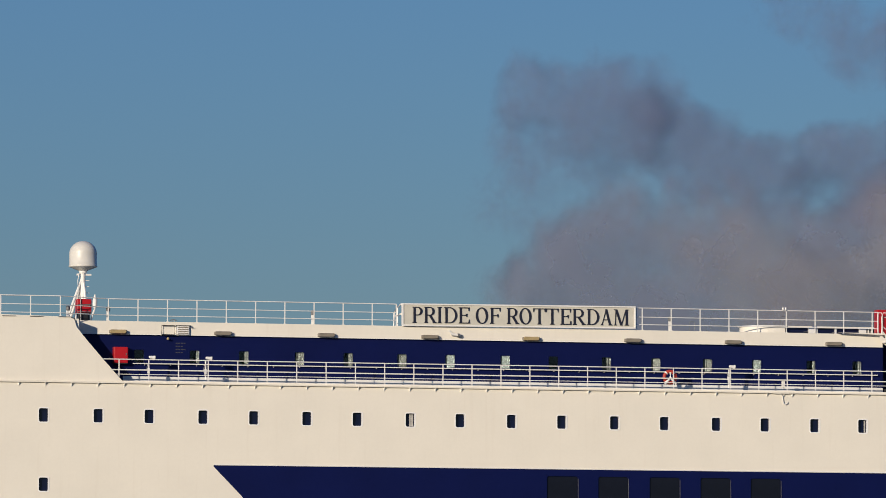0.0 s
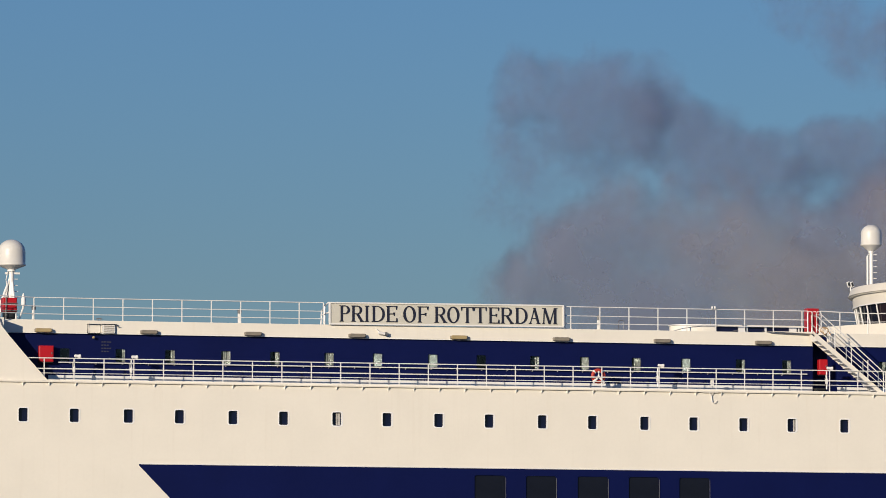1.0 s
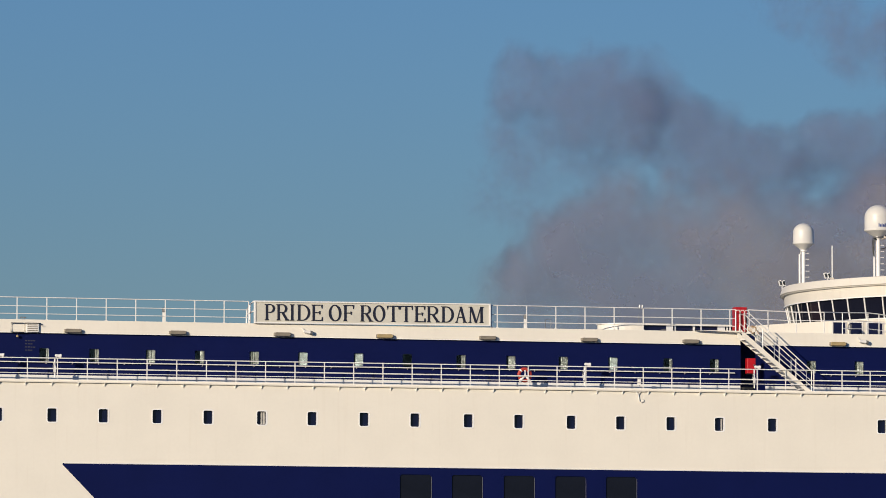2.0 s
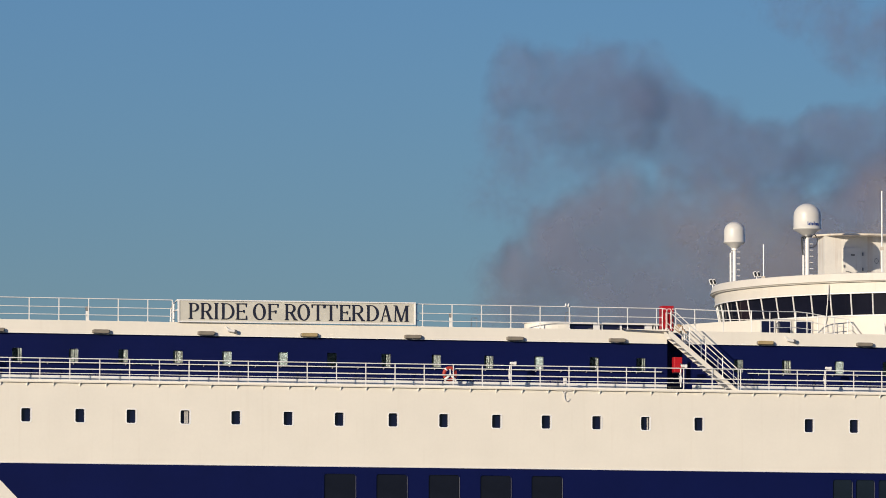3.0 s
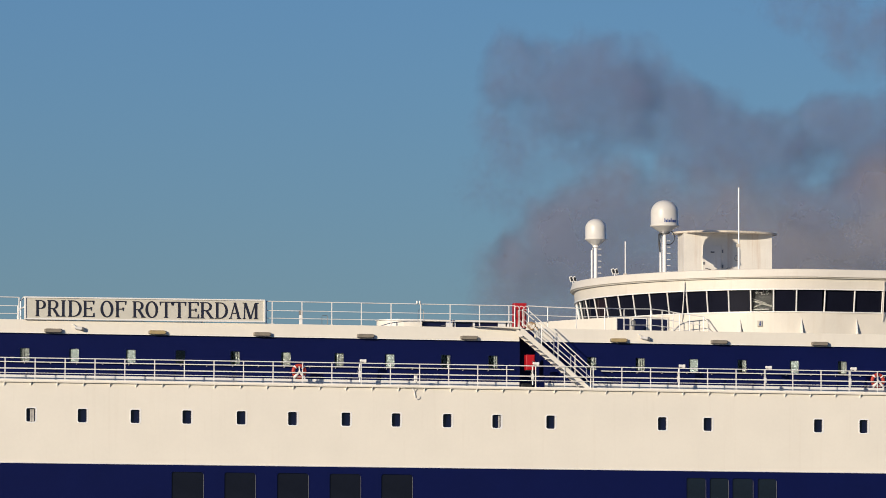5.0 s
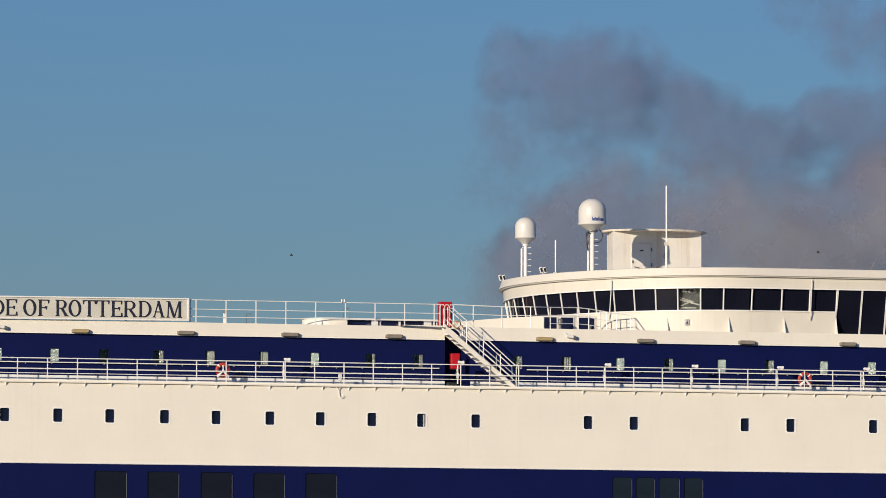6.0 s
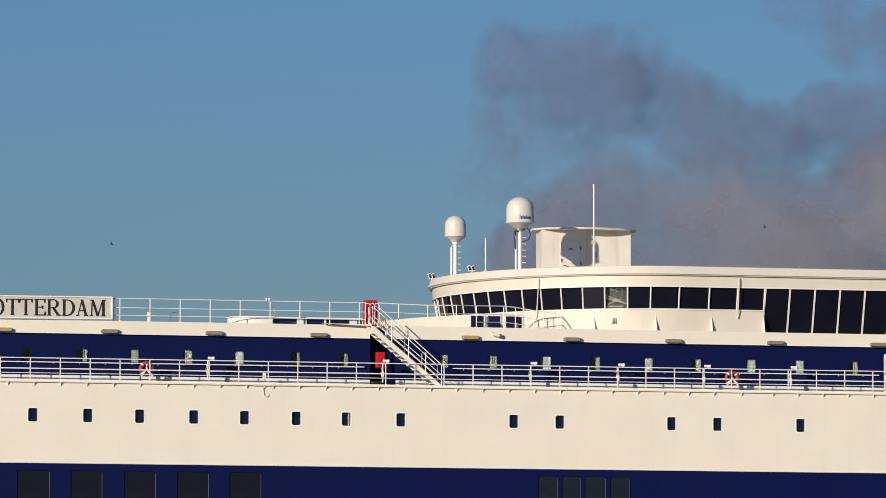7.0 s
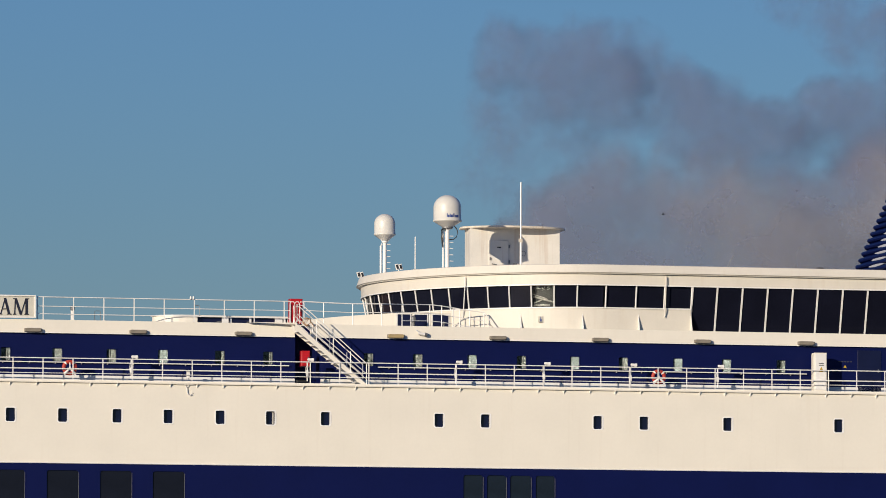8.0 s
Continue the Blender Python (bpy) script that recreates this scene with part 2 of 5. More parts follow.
def round_rect(w, h, r, n=4):
    out = []
    for cx, cz, a0 in ((w / 2 - r, h / 2 - r, 0), (-w / 2 + r, h / 2 - r, 90), (-w / 2 + r, -h / 2 + r, 180), (w / 2 - r, -h / 2 + r, 270)):
        for k in range(n + 1):
            a = radians(a0 + 90 * k / n)
            out.append((cx + r * math.cos(a), cz + r * math.sin(a)))
    return out


def ring_plate(bm, outer, inner, y0, y1):
    """A flat ring between two outlines of equal count, with thickness along y."""
    n = len(outer)
    v = [[bm.verts.new((u, y, w)) for u, w in o] for o in (outer, inner) for y in (y0, y1)]
    for a, b in ((0, 2), (1, 3), (0, 1), (2, 3)):
        for k in range(n):
            j = (k + 1) % n
            bm.faces.new((v[a][k], v[a][j], v[b][j], v[b][k]))
    return bm


# ---- sea ----
bm = bmesh.new()
lathe(bm, [(4600, -3.0), (4600, 0.0), (1200, 0.0), (300, 0.0), (0, 0.0)], seg=48)
sea = part("water", bm, WATER)
tagged(sea, "grey-green sea water reaching to the horizon", "water", kind="structure")

# ---- the ferry: hull ----
ferry = new("ferry")
ferry.matrix_basis = ferry_pose(0)
tagged(ferry, "large white passenger ferry with navy blue bands under way", "ferry")
ABOARD.append((ferry, Matrix.Identity(4)))
FORE, AFT, BEAM = -72.0, 138.0, 31.0
LIP, BAND, DECK_Z, UP = 23.79, 20.47, 23.90, 26.45
PORT_X = [-19.20, -16.92, -14.63, -12.49, -10.22, -8.07, -5.81, -3.66, -1.39, 0.76, 2.98, 5.16, 7.46, 9.64, 11.92, 14.07, 16.27, 18.40, 20.74, 25.61, 27.61, 32.49, 34.51, 38.18, 43.09]
LOW_X = [-19.18, -16.90]
PORT_Z, LOW_Z = 22.44, 19.58
HW, HH = 0.21, 0.29
LOUNGE = [(4.49, 5.89), (6.72, 8.09), (8.96, 10.34), (11.19, 12.57), (13.40, 14.79), (26.63, 27.53), (27.65, 28.53), (28.65, 29.61), (29.76, 30.64)]

bm = bmesh.new()
wall_with_holes(bm, -45, 130, BAND, LIP, 0, 0.12, [(x - HW, x + HW, PORT_Z - HH, PORT_Z + HH) for x in PORT_X])
part("upper_hull_side", bm, WHITE, ferry)
bm = bmesh.new()
wall_with_holes(bm, -45, -10.4, 14.0, BAND, 0, 0.12, [(x - HW, x + HW, LOW_Z - HH, LOW_Z + HH) for x in LOW_X])
CORNER = [(-9.742, BAND - 0.10), (-9.78, BAND - 0.06), (-9.765, BAND - 0.02), (-9.70, BAND)]
prism(bm, [(-10.4, 14.0), (-3.50, 14.0)] + CORNER + [(-10.4, BAND)], 0, 0.12)
part("forward_hull_side", bm, WHITE, ferry)
bm = bmesh.new()
wall_with_holes(bm, 0.0, 130, 14.0, BAND, 0, 0.12, [(a, b, 18.55, 20.19) for a, b in LOUNGE])
prism(bm, [(-3.50, 14.0), (0.0, 14.0), (0.0, BAND)] + CORNER[::-1], 0, 0.12)
part("blue_hull_band", bm, NAVY, ferry, "navy blue painted hull band")
part("band_moulding", tubes([[(-9.70, -0.005, BAND), (130, -0.005, BAND)]], 0.028, 6), WHITE_TRIM, ferry)
bm = bmesh.new()
prism(bm, [(-45, 0), (130, 0), (134, 3), (134, 28), (130, BEAM), (-45, BEAM), (-62, 24), (FORE, 15.5), (-62, 7)], -5.0, 14.0, "z")
part("lower_hull", bm, NAVY, ferry, "navy blue lower hull in the water")
bm = bmesh.new()
prism(bm, [(-45, 0.02), (-44.9, 0.14), (-44.9, BEAM - 0.1), (-45, BEAM), (-60, 24.5), (-69, 15.5), (-60, 6.5)], 14.0, UP + 0.15, "z")
part("bow_block", bm, WHITE, ferry, "white forward superstructure")
part("starboard_side", boxes((-44.9, 130, BEAM - 0.15, BEAM, 14.0, UP)), WHITE, ferry)
part("stern_wall", boxes((129.8, 130, 0.12, BEAM - 0.15, 14.0, UP)), WHITE, ferry)
part("cabin_deck", boxes((-44.9, 129.8, 0.13, BEAM - 0.16, 20.9, 21.0), (-44.9, 129.8, 0.13, BEAM - 0.16, 17.9, 18.0)), DECK, ferry)
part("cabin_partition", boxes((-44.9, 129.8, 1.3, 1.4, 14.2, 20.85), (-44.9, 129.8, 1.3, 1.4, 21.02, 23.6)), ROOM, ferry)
part("promenade_deck", boxes((-15.5, 129.8, 0.12, 3.0, 23.70, DECK_Z - 0.02)), DECK, ferry, "grey coated promenade deck")
part("upper_deck", boxes((-15.5, 19.7, 1.16, BEAM - 0.2, 26.30, UP - 0.02), (20.35, 129.8, 1.16, BEAM - 0.2, 26.30, UP - 0.02), (19.7, 20.35, 1.9, BEAM - 0.2, 26.30, UP - 0.02)), DECK, ferry)

# faint plate seams of the hull side
for k, x in enumerate([-17.9, -0.62, 12.8, 24.2, 37.1]):
    part("plate_seam", boxes((x - 0.012, x + 0.012, -0.001, 0.02, BAND + 0.04, LIP - 0.06)), WHITE, ferry)

# round-cornered cabin windows
frame_bm = bmesh.new()
ring_plate(frame_bm, round_rect(0.485, 0.645, 0.10), round_rect(0.395, 0.555, 0.07), -0.008, 0.165)
FRAME_ME = None


def cabin_window(x, z, curtain=0):
    global FRAME_ME, PANE_ME
    if FRAME_ME is None:
        w = part("window", frame_bm, FRAME_WHITE, ferry, "small round-cornered cabin window with a white frame")
        FRAME_ME = w.data
        b = bmesh.new()
        prism(b, round_rect(0.44, 0.60, 0.08), 0.15, 0.156)
        p = part("pane", b, CABIN_GLASS, w, "dark reflecting glass")
        PANE_ME = p.data
    else:
        w = new("window", FRAME_ME)
        w.parent = ferry
        tagged(w, "small round-cornered cabin window with a white frame")
        p = new("pane", PANE_ME)
        p.parent = w
    w.matrix_basis = pose(x, 0, z)
    if curtain:
        part("curtain", boxes((-0.02, 0.05, 0.132, 0.145, -0.26, 0.26), (0.07, 0.15, 0.132, 0.145, -0.26, 0.26)) if curtain == 1 else boxes((0.09, 0.15, 0.132, 0.145, -0.26, 0.26)), CURTAIN, w, "pale half-drawn curtain")


PANE_ME = None
for k, x in enumerate(PORT_X):
    cabin_window(x, PORT_Z, curtain=1 if k == 8 else 2 if k == 17 else 0)
for x in LOW_X:
    cabin_window(x, LOW_Z)


def lounge_window(x0, x1, trim, glazing):
    w = x1 - x0
    b = bmesh.new()
    ring_plate(b, round_rect(w + 0.06, 1.70, 0.15), round_rect(w - 0.06, 1.58, 0.10), -0.012, 0.06)
    ob = part("lounge_window", b, trim, ferry, "wide dark lounge window with rounded corners")
    ob.matrix_basis = pose((x0 + x1) / 2, 0, 19.37)
    b = bmesh.new()
    prism(b, round_rect(w - 0.02, 1.62, 0.11), 0.04, 0.05)
    part("pane", b, glazing, ob)
    part("edge_bead", tubes([[(w / 2 - 0.02, -0.014, -0.70), (w / 2 - 0.02, -0.014, 0.70)]], 0.010, 5), STEEL, ob)


for a, b_ in LOUNGE:
    lounge_window(a, b_, NAVY, LOUNGE_GLASS if a < 20 else TEAL_GLASS)

# deck-edge lip with its brackets
lip = part("deck_lip", boxes((-45, 130, -0.10, 0.13, LIP, LIP + 0.06), (-15.5, 130, 0.02, 0.12, LIP + 0.06, 23.91)), WHITE, ferry, "white projecting deck edge")
GUSSET = None
for x in [-19.03 + 1.1035 * k for k in range(25)] + [7.45 + 1.1236 * k for k in range(1, 23)] + [33.28, 34.39, 35.60] + [36.98 + 1.117 * k for k in range(20)]:
    if GUSSET is None:
        b = bmesh.new()
        prism(b, [(-0.12, LIP), (0.0, LIP), (0.0, LIP - 0.17)], -0.012, 0.012, "x")
        g = part("bracket", b, WHITE_TRIM, lip)
        GUSSET = g.data
    else:
        g = new("bracket", GUSSET)
        g.parent = lip
    g.matrix_basis = pose(x - 0.04, 0, 0)

WALL_Y = 1.18
for a, c in ((-13.4, 19.66), (20.77, 129.8)):
    part("wall_plinth", boxes((a, c, WALL_Y - 0.03, WALL_Y + 0.02, DECK_Z - 0.03, 24.16)), WHITE_TRIM, ferry)

# forward screen, its aft edge swept down to the promenade
b = bmesh.new()
edge = [(-15.67, 26.42), (-15.56, 26.10), (-15.26, 25.72), (-14.52, 24.87), (-13.60, 23.86)]
prism(b, [(-45, 23.86), (-45, 26.58), (-18.78, 26.58), (-15.9, 26.52)] + edge, 0.0, 0.12)
part("forward_screen", b, WHITE, ferry, "white steel screen with a swept aft edge")
part("forward_upper_deck", boxes((-44.8, -15.6, 0.13, 29.5, 26.36, 26.50)), DECK, ferry)
# thin dark strips imitate the shade under small white edge plates
for x in (-18.4, -17.25, -16.05):
    part("plate_shade", boxes((x - 0.28, x + 0.28, -0.05, 0.1, 26.505, 26.525)), STEEL, ferry)

# recessed blue wall and the fascia over it
BLUE_X = [-12.72, -10.37, -8.27, -5.89, -3.80, -1.48, 0.60, 2.99, 5.09, 7.42, 9.59, 11.87, 14.05, 16.47, 18.52, 22.83, 24.96, 27.31, 29.46, 31.78, 33.92, 36.32, 38.47, 40.89]
BW, BZ0, BZ1 = 0.22, 24.72, 25.29
b = bmesh.new()
wall_with_holes(b, -15.5, 129.8, DECK_Z - 0.02, 26.30, WALL_Y, WALL_Y + 0.1, [(x - BW, x + BW, BZ0, BZ1) for x in BLUE_X] + [(19.68, 20.75, DECK_Z - 0.02, 26.05)])
part("recessed_wall", b, NAVY, ferry, "navy blue recessed cabin wall")
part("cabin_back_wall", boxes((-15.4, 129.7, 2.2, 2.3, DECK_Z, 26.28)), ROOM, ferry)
part("stair_recess", boxes((19.58, 19.68, WALL_Y + 0.1, 2.1, DECK_Z, 26.28), (20.75, 20.85, WALL_Y + 0.1, 2.1, DECK_Z, 26.28), (19.58, 20.85, 2.1, 2.19, DECK_Z, 26.28)), NAVY, ferry, "navy blue recess behind the stair")
FASCIA_ENDS = ((-15.45, 19.64), (20.3, 129.8))
for a, c in FASCIA_ENDS:
    f = part("fascia", boxes((a, c, 1.07, 1.15, 25.90, UP), bevel=0.01), WHITE, ferry, "white deck-edge fascia")
    part("soffit", boxes((a, c, 1.15, WALL_Y, 25.95, 26.0)), WHITE, f)
    part("fascia_edge", tubes([[(a, 1.075, 25.905), (c, 1.075, 25.905)]], 0.018, 6), FRAME_WHITE, f)
part("forward_return_wall", boxes((-15.6, -15.45, 0.12, WALL_Y, DECK_Z, UP)), WHITE, ferry)


BRIGHT = (6, 7, 12, 17, 19, 21, 22)


def wall_window(x, k):
    b = bmesh.new()
    ring_plate(b, round_rect(0.50, 0.63, 0.06), round_rect(0.41, 0.54, 0.05), -0.012, 0.05)
    w = part("wall_window", b, NAVY, ferry, "cabin window in the blue wall, curtain partly drawn")
    w.matrix_basis = pose(x, WALL_Y, (BZ0 + BZ1) / 2)
    p = part("pane", boxes((-0.215, 0.215, 0.03, 0.036, -0.28, 0.28)), GLASS, w)
    p.visible_shadow = False
    rnd = random.Random(k * 7 + 3)
    if k in (0, 8):
        return
    if k in BRIGHT:
        b = boxes((-0.13, 0.205, 0.06, 0.075, -0.28, 0.28))
        part("blind", b, BLIND, w, "drawn pale blind behind the glass")
        return
    b, u = bmesh.new(), 0.20
    left = rnd.choice((0.02, 0.0, -0.06, -0.10, 0.06))
    while u > left:
        w_ = rnd.uniform(0.025, 0.06)
        box(b, u - w_, u, 0.055 + rnd.uniform(0, 0.03), 0.09, -0.28, 0.28)
        u -= w_ + rnd.choice((0.002, 0.004, 0.03))
    part("curtain", b, CURTAIN, w, "pale curtain behind the glass")


for k, x in enumerate(BLUE_X):
    wall_window(x, k)

# handrail along the blue wall
for a, c in ((-13.0, 19.4), (23.2, 42.0)):
    h = part("wall_handrail", tubes([[(a, 1.06, 24.69), (c, 1.06, 24.69)]], 0.024, 6), WHITE_TRIM, ferry, "white wall handrail")
    x = a + 0.5
    while x < c:
        b = tubes([[(0, 0, 0), (0, 0.06, -0.06), (0, 0.13, -0.06)]], 0.014, 5)
        o = part("rail_bracket", b, WHITE_TRIM, h)
        o.matrix_basis = pose(x, 1.06, 24.69)
        x += 1.1


# ---- railings ----
def railing(posts, y, z0, top, mids, label, parent=ferry, r=0.026):
    rail = part("railing", tubes([[(posts[0], y, top), (posts[-1], y, top)]], r, 8), WHITE_TRIM, parent, label)
    for m, rr in mids:
        part("rail", tubes([[(posts[0], y, m), (posts[-1], y, m)]], rr, 6), WHITE_TRIM, rail)
    me = None
    for x in posts:
        if me is None:
            b = boxes((-0.021, 0.021, -0.012, 0.012, 0, top - z0))
            box(b, -0.05, 0.05, -0.05, 0.05, 0.0, 0.015)
            o = part("post", b, WHITE_TRIM, rail)
            me = o.data
        else:
            o = new("post", me)
            o.parent = rail
        o.matrix_basis = pose(x, y, z0)
    return rail


LOW_MIDS = [(24.365, 0.028), (24.18, 0.016)]
railing([-14.5] + [-13.76 + 1.254 * k for k in range(62)], 0.1, 23.90, 24.80, LOW_MIDS, "white promenade railing with three bars", r=0.023)
UP_MIDS = [(27.01, 0.017), (26.69, 0.017)]
railing([-14.04 + 1.25 * k for k in range(10)] + [-1.75], 1.11, UP, 27.37, UP_MIDS, "white upper-deck railing", r=0.020)
railing([8.72] + [8.97 + 1.277 * k for k in range(9)] + [19.45], 1.11, UP, 27.395, UP_MIDS, "white upper-deck railing", r=0.020)
railing([-16.24 - 1.245 * k for k in range(23, -1, -1)], 0.10, 26.55, 27.38, [(27.02, 0.019), (26.68, 0.019)], "white forward upper-deck railing", r=0.022)
tx = -16.24
part("rail_link", tubes([[(tx, 0.1, 27.38), (-14.04, 1.11, 27.37)], [(tx, 0.1, 27.02), (-14.04, 1.11, 27.01)], [(tx, 0.1, 26.68), (-14.04, 1.11, 26.69)]], 0.019, 6), WHITE_TRIM, ferry)

# ---- deckhouse with the curved window front ----
XC, YC, HA, HB, POWER = 33.1, 10.6, 8.32, 9.4, 1.85
HOUSE_END = 75.0


def front(u, inset):
    """A point of the rounded front: u from 0 (port side) over 90 (nose) to 180 degrees (starboard side)."""
    c, q = math.cos(radians(u)), math.sin(radians(u))
    return XC - (HA - inset) * abs(q) ** (2 / POWER), YC - math.copysign((HB - inset) * abs(c) ** (2 / POWER), c)


def spaced_turns(first, pitch):
    """Turns u of the window posts, evenly spaced along the front."""
    out, run, goal, last = [], 0.0, first, Vector(front(0, 0))
    for k in range(1, 1801):
        p = Vector(front(k / 10, 0))
        run, last = run + (p - last).length, p
        if run >= goal:
            out.append(k / 10)
            goal += pitch
    return out


TURNS = spaced_turns(1.15, 1.0)


def plan(inset, end=HOUSE_END):
    """Plan of the house wall from the aft port corner round the front to starboard."""
    return [(end, front(0, inset)[1]), front(0, inset)] + [front(u, inset) for u in TURNS] + [front(180, inset), (end, front(180, inset)[1])]


def smooth_plan(inset, end=HOUSE_END):
    """The same outline without facets."""
    return [(end, front(0, inset)[1])] + [front(180 * k / 90, inset) for k in range(91)] + [(end, front(180, inset)[1])]


def side_y(x, inset):
    """Where the port wall lies abreast of x."""
    if x >= XC:
        return front(0, inset)[1]
    u = min((k / 4 for k in range(361)), key=lambda k: abs(front(k, inset)[0] - x))
    return front(u, inset)[1]


def swept(bm, levels, close_top=False):
    """Skin over plan outlines given as (points, z)."""
    rows = [[bm.verts.new((x, y, z)) for x, y in pts] for pts, z in levels]
    for a, c in zip(rows, rows[1:]):
        for k in range(len(a) - 1):
            bm.faces.new((a[k], a[k + 1], c[k + 1], c[k]))
    if close_top:
        bm.faces.new(rows[-1])
    return bm


W0, W1, BRIM, TOP = 27.40, 28.36, 28.82, 29.20
house = part("deckhouse", swept(bmesh.new(), [(smooth_plan(0.30, 36.98), UP - 0.02), (smooth_plan(0.26, 36.98), W0), (smooth_plan(0.42, 36.98), W0)]), HOUSE_WHITE, ferry, "white deckhouse with a curved raked window front")
b = swept(bmesh.new(), [(smooth_plan(0.2), W1), (smooth_plan(0.02), W1 + 0.01), (smooth_plan(0.0), BRIM)])
part("upper_band", b, HOUSE_WHITE, house)
b = swept(bmesh.new(), [(smooth_plan(0.0), BRIM), (smooth_plan(-0.11), BRIM + 0.012), (smooth_plan(-0.20), BRIM + 0.06), (smooth_plan(-0.09), TOP), (smooth_plan(-0.05), TOP + 0.02), (smooth_plan(0.3), TOP + 0.02)], close_top=True)
part("roof", b, HOUSE_WHITE, house, "white roof with a flared brim")
part("gutter_line", swept(bmesh.new(), [(smooth_plan(-0.10), BRIM + 0.0), (smooth_plan(-0.125), BRIM + 0.005), (smooth_plan(-0.13), BRIM + 0.022), (smooth_plan(-0.115), BRIM + 0.03)]), SALTED, house)


def house_spot(i, inset, z):
    x, y = plan(inset)[i]
    return Vector((x, y, z))


n_arc = len(plan(0)) - 2
# one dark sheet in place of the lounge's shaded depth
b = swept(bmesh.new(), [(plan(0.62), W0 - 0.02), (plan(0.52), W1 + 0.01)])
part("window_band_backing", b, ROOM, house, "dark backing sheet for the dim lounge behind the windows")


def pane(corners, thick=0.03, mat=None):
    """One flat sheet of window glass from its four corners."""
    q = [Vector(c) for c in corners]
    nrm = (q[1] - q[0]).cross(q[3] - q[0]).normalized() * thick
    bm = bmesh.new()
    f, g = [bm.verts.new(c) for c in q], [bm.verts.new(c + nrm) for c in q]
    bm.faces.new(f)
    bm.faces.new(g)
    for k in range(4):
        bm.faces.new((f[k], f[(k + 1) % 4], g[(k + 1) % 4], g[k]))
    return part("window_pane", bm, mat or DARK_GLASS, house)


CLEAR = min(range(1, n_arc // 2), key=lambda i: abs((house_spot(i, 0.3, 0).x + house_spot(i + 1, 0.3, 0).x) / 2 - 30.5))
RED_PANE = min(range(1, n_arc // 2), key=lambda i: abs((house_spot(i, 0.3, 0).x + house_spot(i + 1, 0.3, 0).x) / 2 - 25.45))
for i in range(1, n_arc):
    p = pane([house_spot(i, 0.30, W0), house_spot(i + 1, 0.30, W0), house_spot(i + 1, 0.16, W1 + 0.01), house_spot(i, 0.16, W1 + 0.01)], mat=CLEAR_GLASS if i == CLEAR else RED_REFLECTION if i == RED_PANE else None)
    p.visible_shadow = i != CLEAR
# pale bars and sparkle added behind the one clear pane to imitate a reflection
e0, e1 = house_spot(CLEAR, 0.42, W0), house_spot(CLEAR + 1, 0.42, W0)
if e0.x > e1.x:
    e0, e1 = e1, e0
step, wide = (e1 - e0), 0.05


def behind(u, v, back=0.0):
    """A spot behind the clear pane: u across, v up, both 0 to 1."""
    q = e0 + step * u
    return (q.x, q.y + back, W0 + 0.02 + (W1 - W0 - 0.04) * v)


refl = part("reflection_bars", bmesh.new(), CURTAIN, house, "pale bars behind the glass imitating a bright reflection")
# black sheet put in for the shaded depth behind the pane
part("dark_backing", prism(bmesh.new(), [(e0.x - 0.02, e0.y + 0.06), (e1.x + 0.02, e1.y + 0.06), (e1.x + 0.02, e1.y + 0.09), (e0.x - 0.02, e0.y + 0.09)], W0, W1, "z"), BLACK, refl)
# these bars stand in for diagonal structure mirrored in the glass
for (u0, v0), (u1, v1), thick in (((0.02, 0.62), (0.70, 0.38), 0.022), ((0.06, 0.50), (0.95, 0.24), 0.04), ((0.10, 0.20), (0.62, 0.42), 0.03), ((0.05, 0.10), (0.80, 0.10), 0.035)):
    part("slat", tubes([[behind(u0, v0), behind(u1, v1)]], thick, 6), CURTAIN, refl)
rnd = random.Random(12)
b = bmesh.new()
for k in range(26):
    q = Vector(behind(rnd.uniform(0.2, 0.95), rnd.uniform(0.80, 0.99)))
    d = Vector((rnd.uniform(-0.05, 0.05), 0, rnd.uniform(-0.02, 0.02)))
    tube(b, [q - d, q + d], 0.012, 5)
part("glitter_bits", b, WHITE_TRIM, refl, "scattered white bits imitating reflected glitter at the window head")
for i in range(2, n_arc):
    p0, p1 = house_spot(i, 0.27, W0), house_spot(i, 0.07, W1)
    part("mullion", tubes([[p0 + Vector((0, 0, -0.03)), p1 + Vector((0, 0, 0.03))]], 0.035, 6), WHITE_TRIM, house)
STRAIGHT = [33.20, 34.53, 35.78, 36.98]
BIG = [36.98 + 1.117 * k for k in range(1, 30)]
ys0, ys1 = plan(0.27)[0][1], plan(0.07)[0][1]
for x in STRAIGHT:
    part("mullion", tubes([[(x, ys0, W0 - 0.03), (x, ys1, W1 + 0.03)]], 0.038, 6), WHITE_TRIM, house)
part("starboard_house_wall", boxes((36.98, HOUSE_END, 19.7, 19.9, UP, W1)), HOUSE_WHITE, house)
part("aft_house_wall", boxes((HOUSE_END - 0.2, HOUSE_END, 1.7, 19.8, UP, TOP)), HOUSE_WHITE, house)
# tall windows further aft
ysb = plan(0.60)[0][1]
for x0, x1 in zip(STRAIGHT, STRAIGHT[1:]):
    pane([(x1, ys0 + 0.09, W0), (x0, ys0 + 0.09, W0), (x0, ys1 + 0.09, W1 + 0.01), (x1, ys1 + 0.09, W1 + 0.01)])
edges = [37.0] + BIG
for x0, x1 in zip(edges, edges[1:]):
    pane([(x1, ysb, UP - 0.01), (x0, ysb, UP - 0.01), (x0, ys1 - 0.01, W1 + 0.004), (x1, ys1 - 0.01, W1 + 0.004)])
part("lounge_backing", boxes((37.0, HOUSE_END - 0.2, 2.6, 2.7, UP, W1)), ROOM, house)
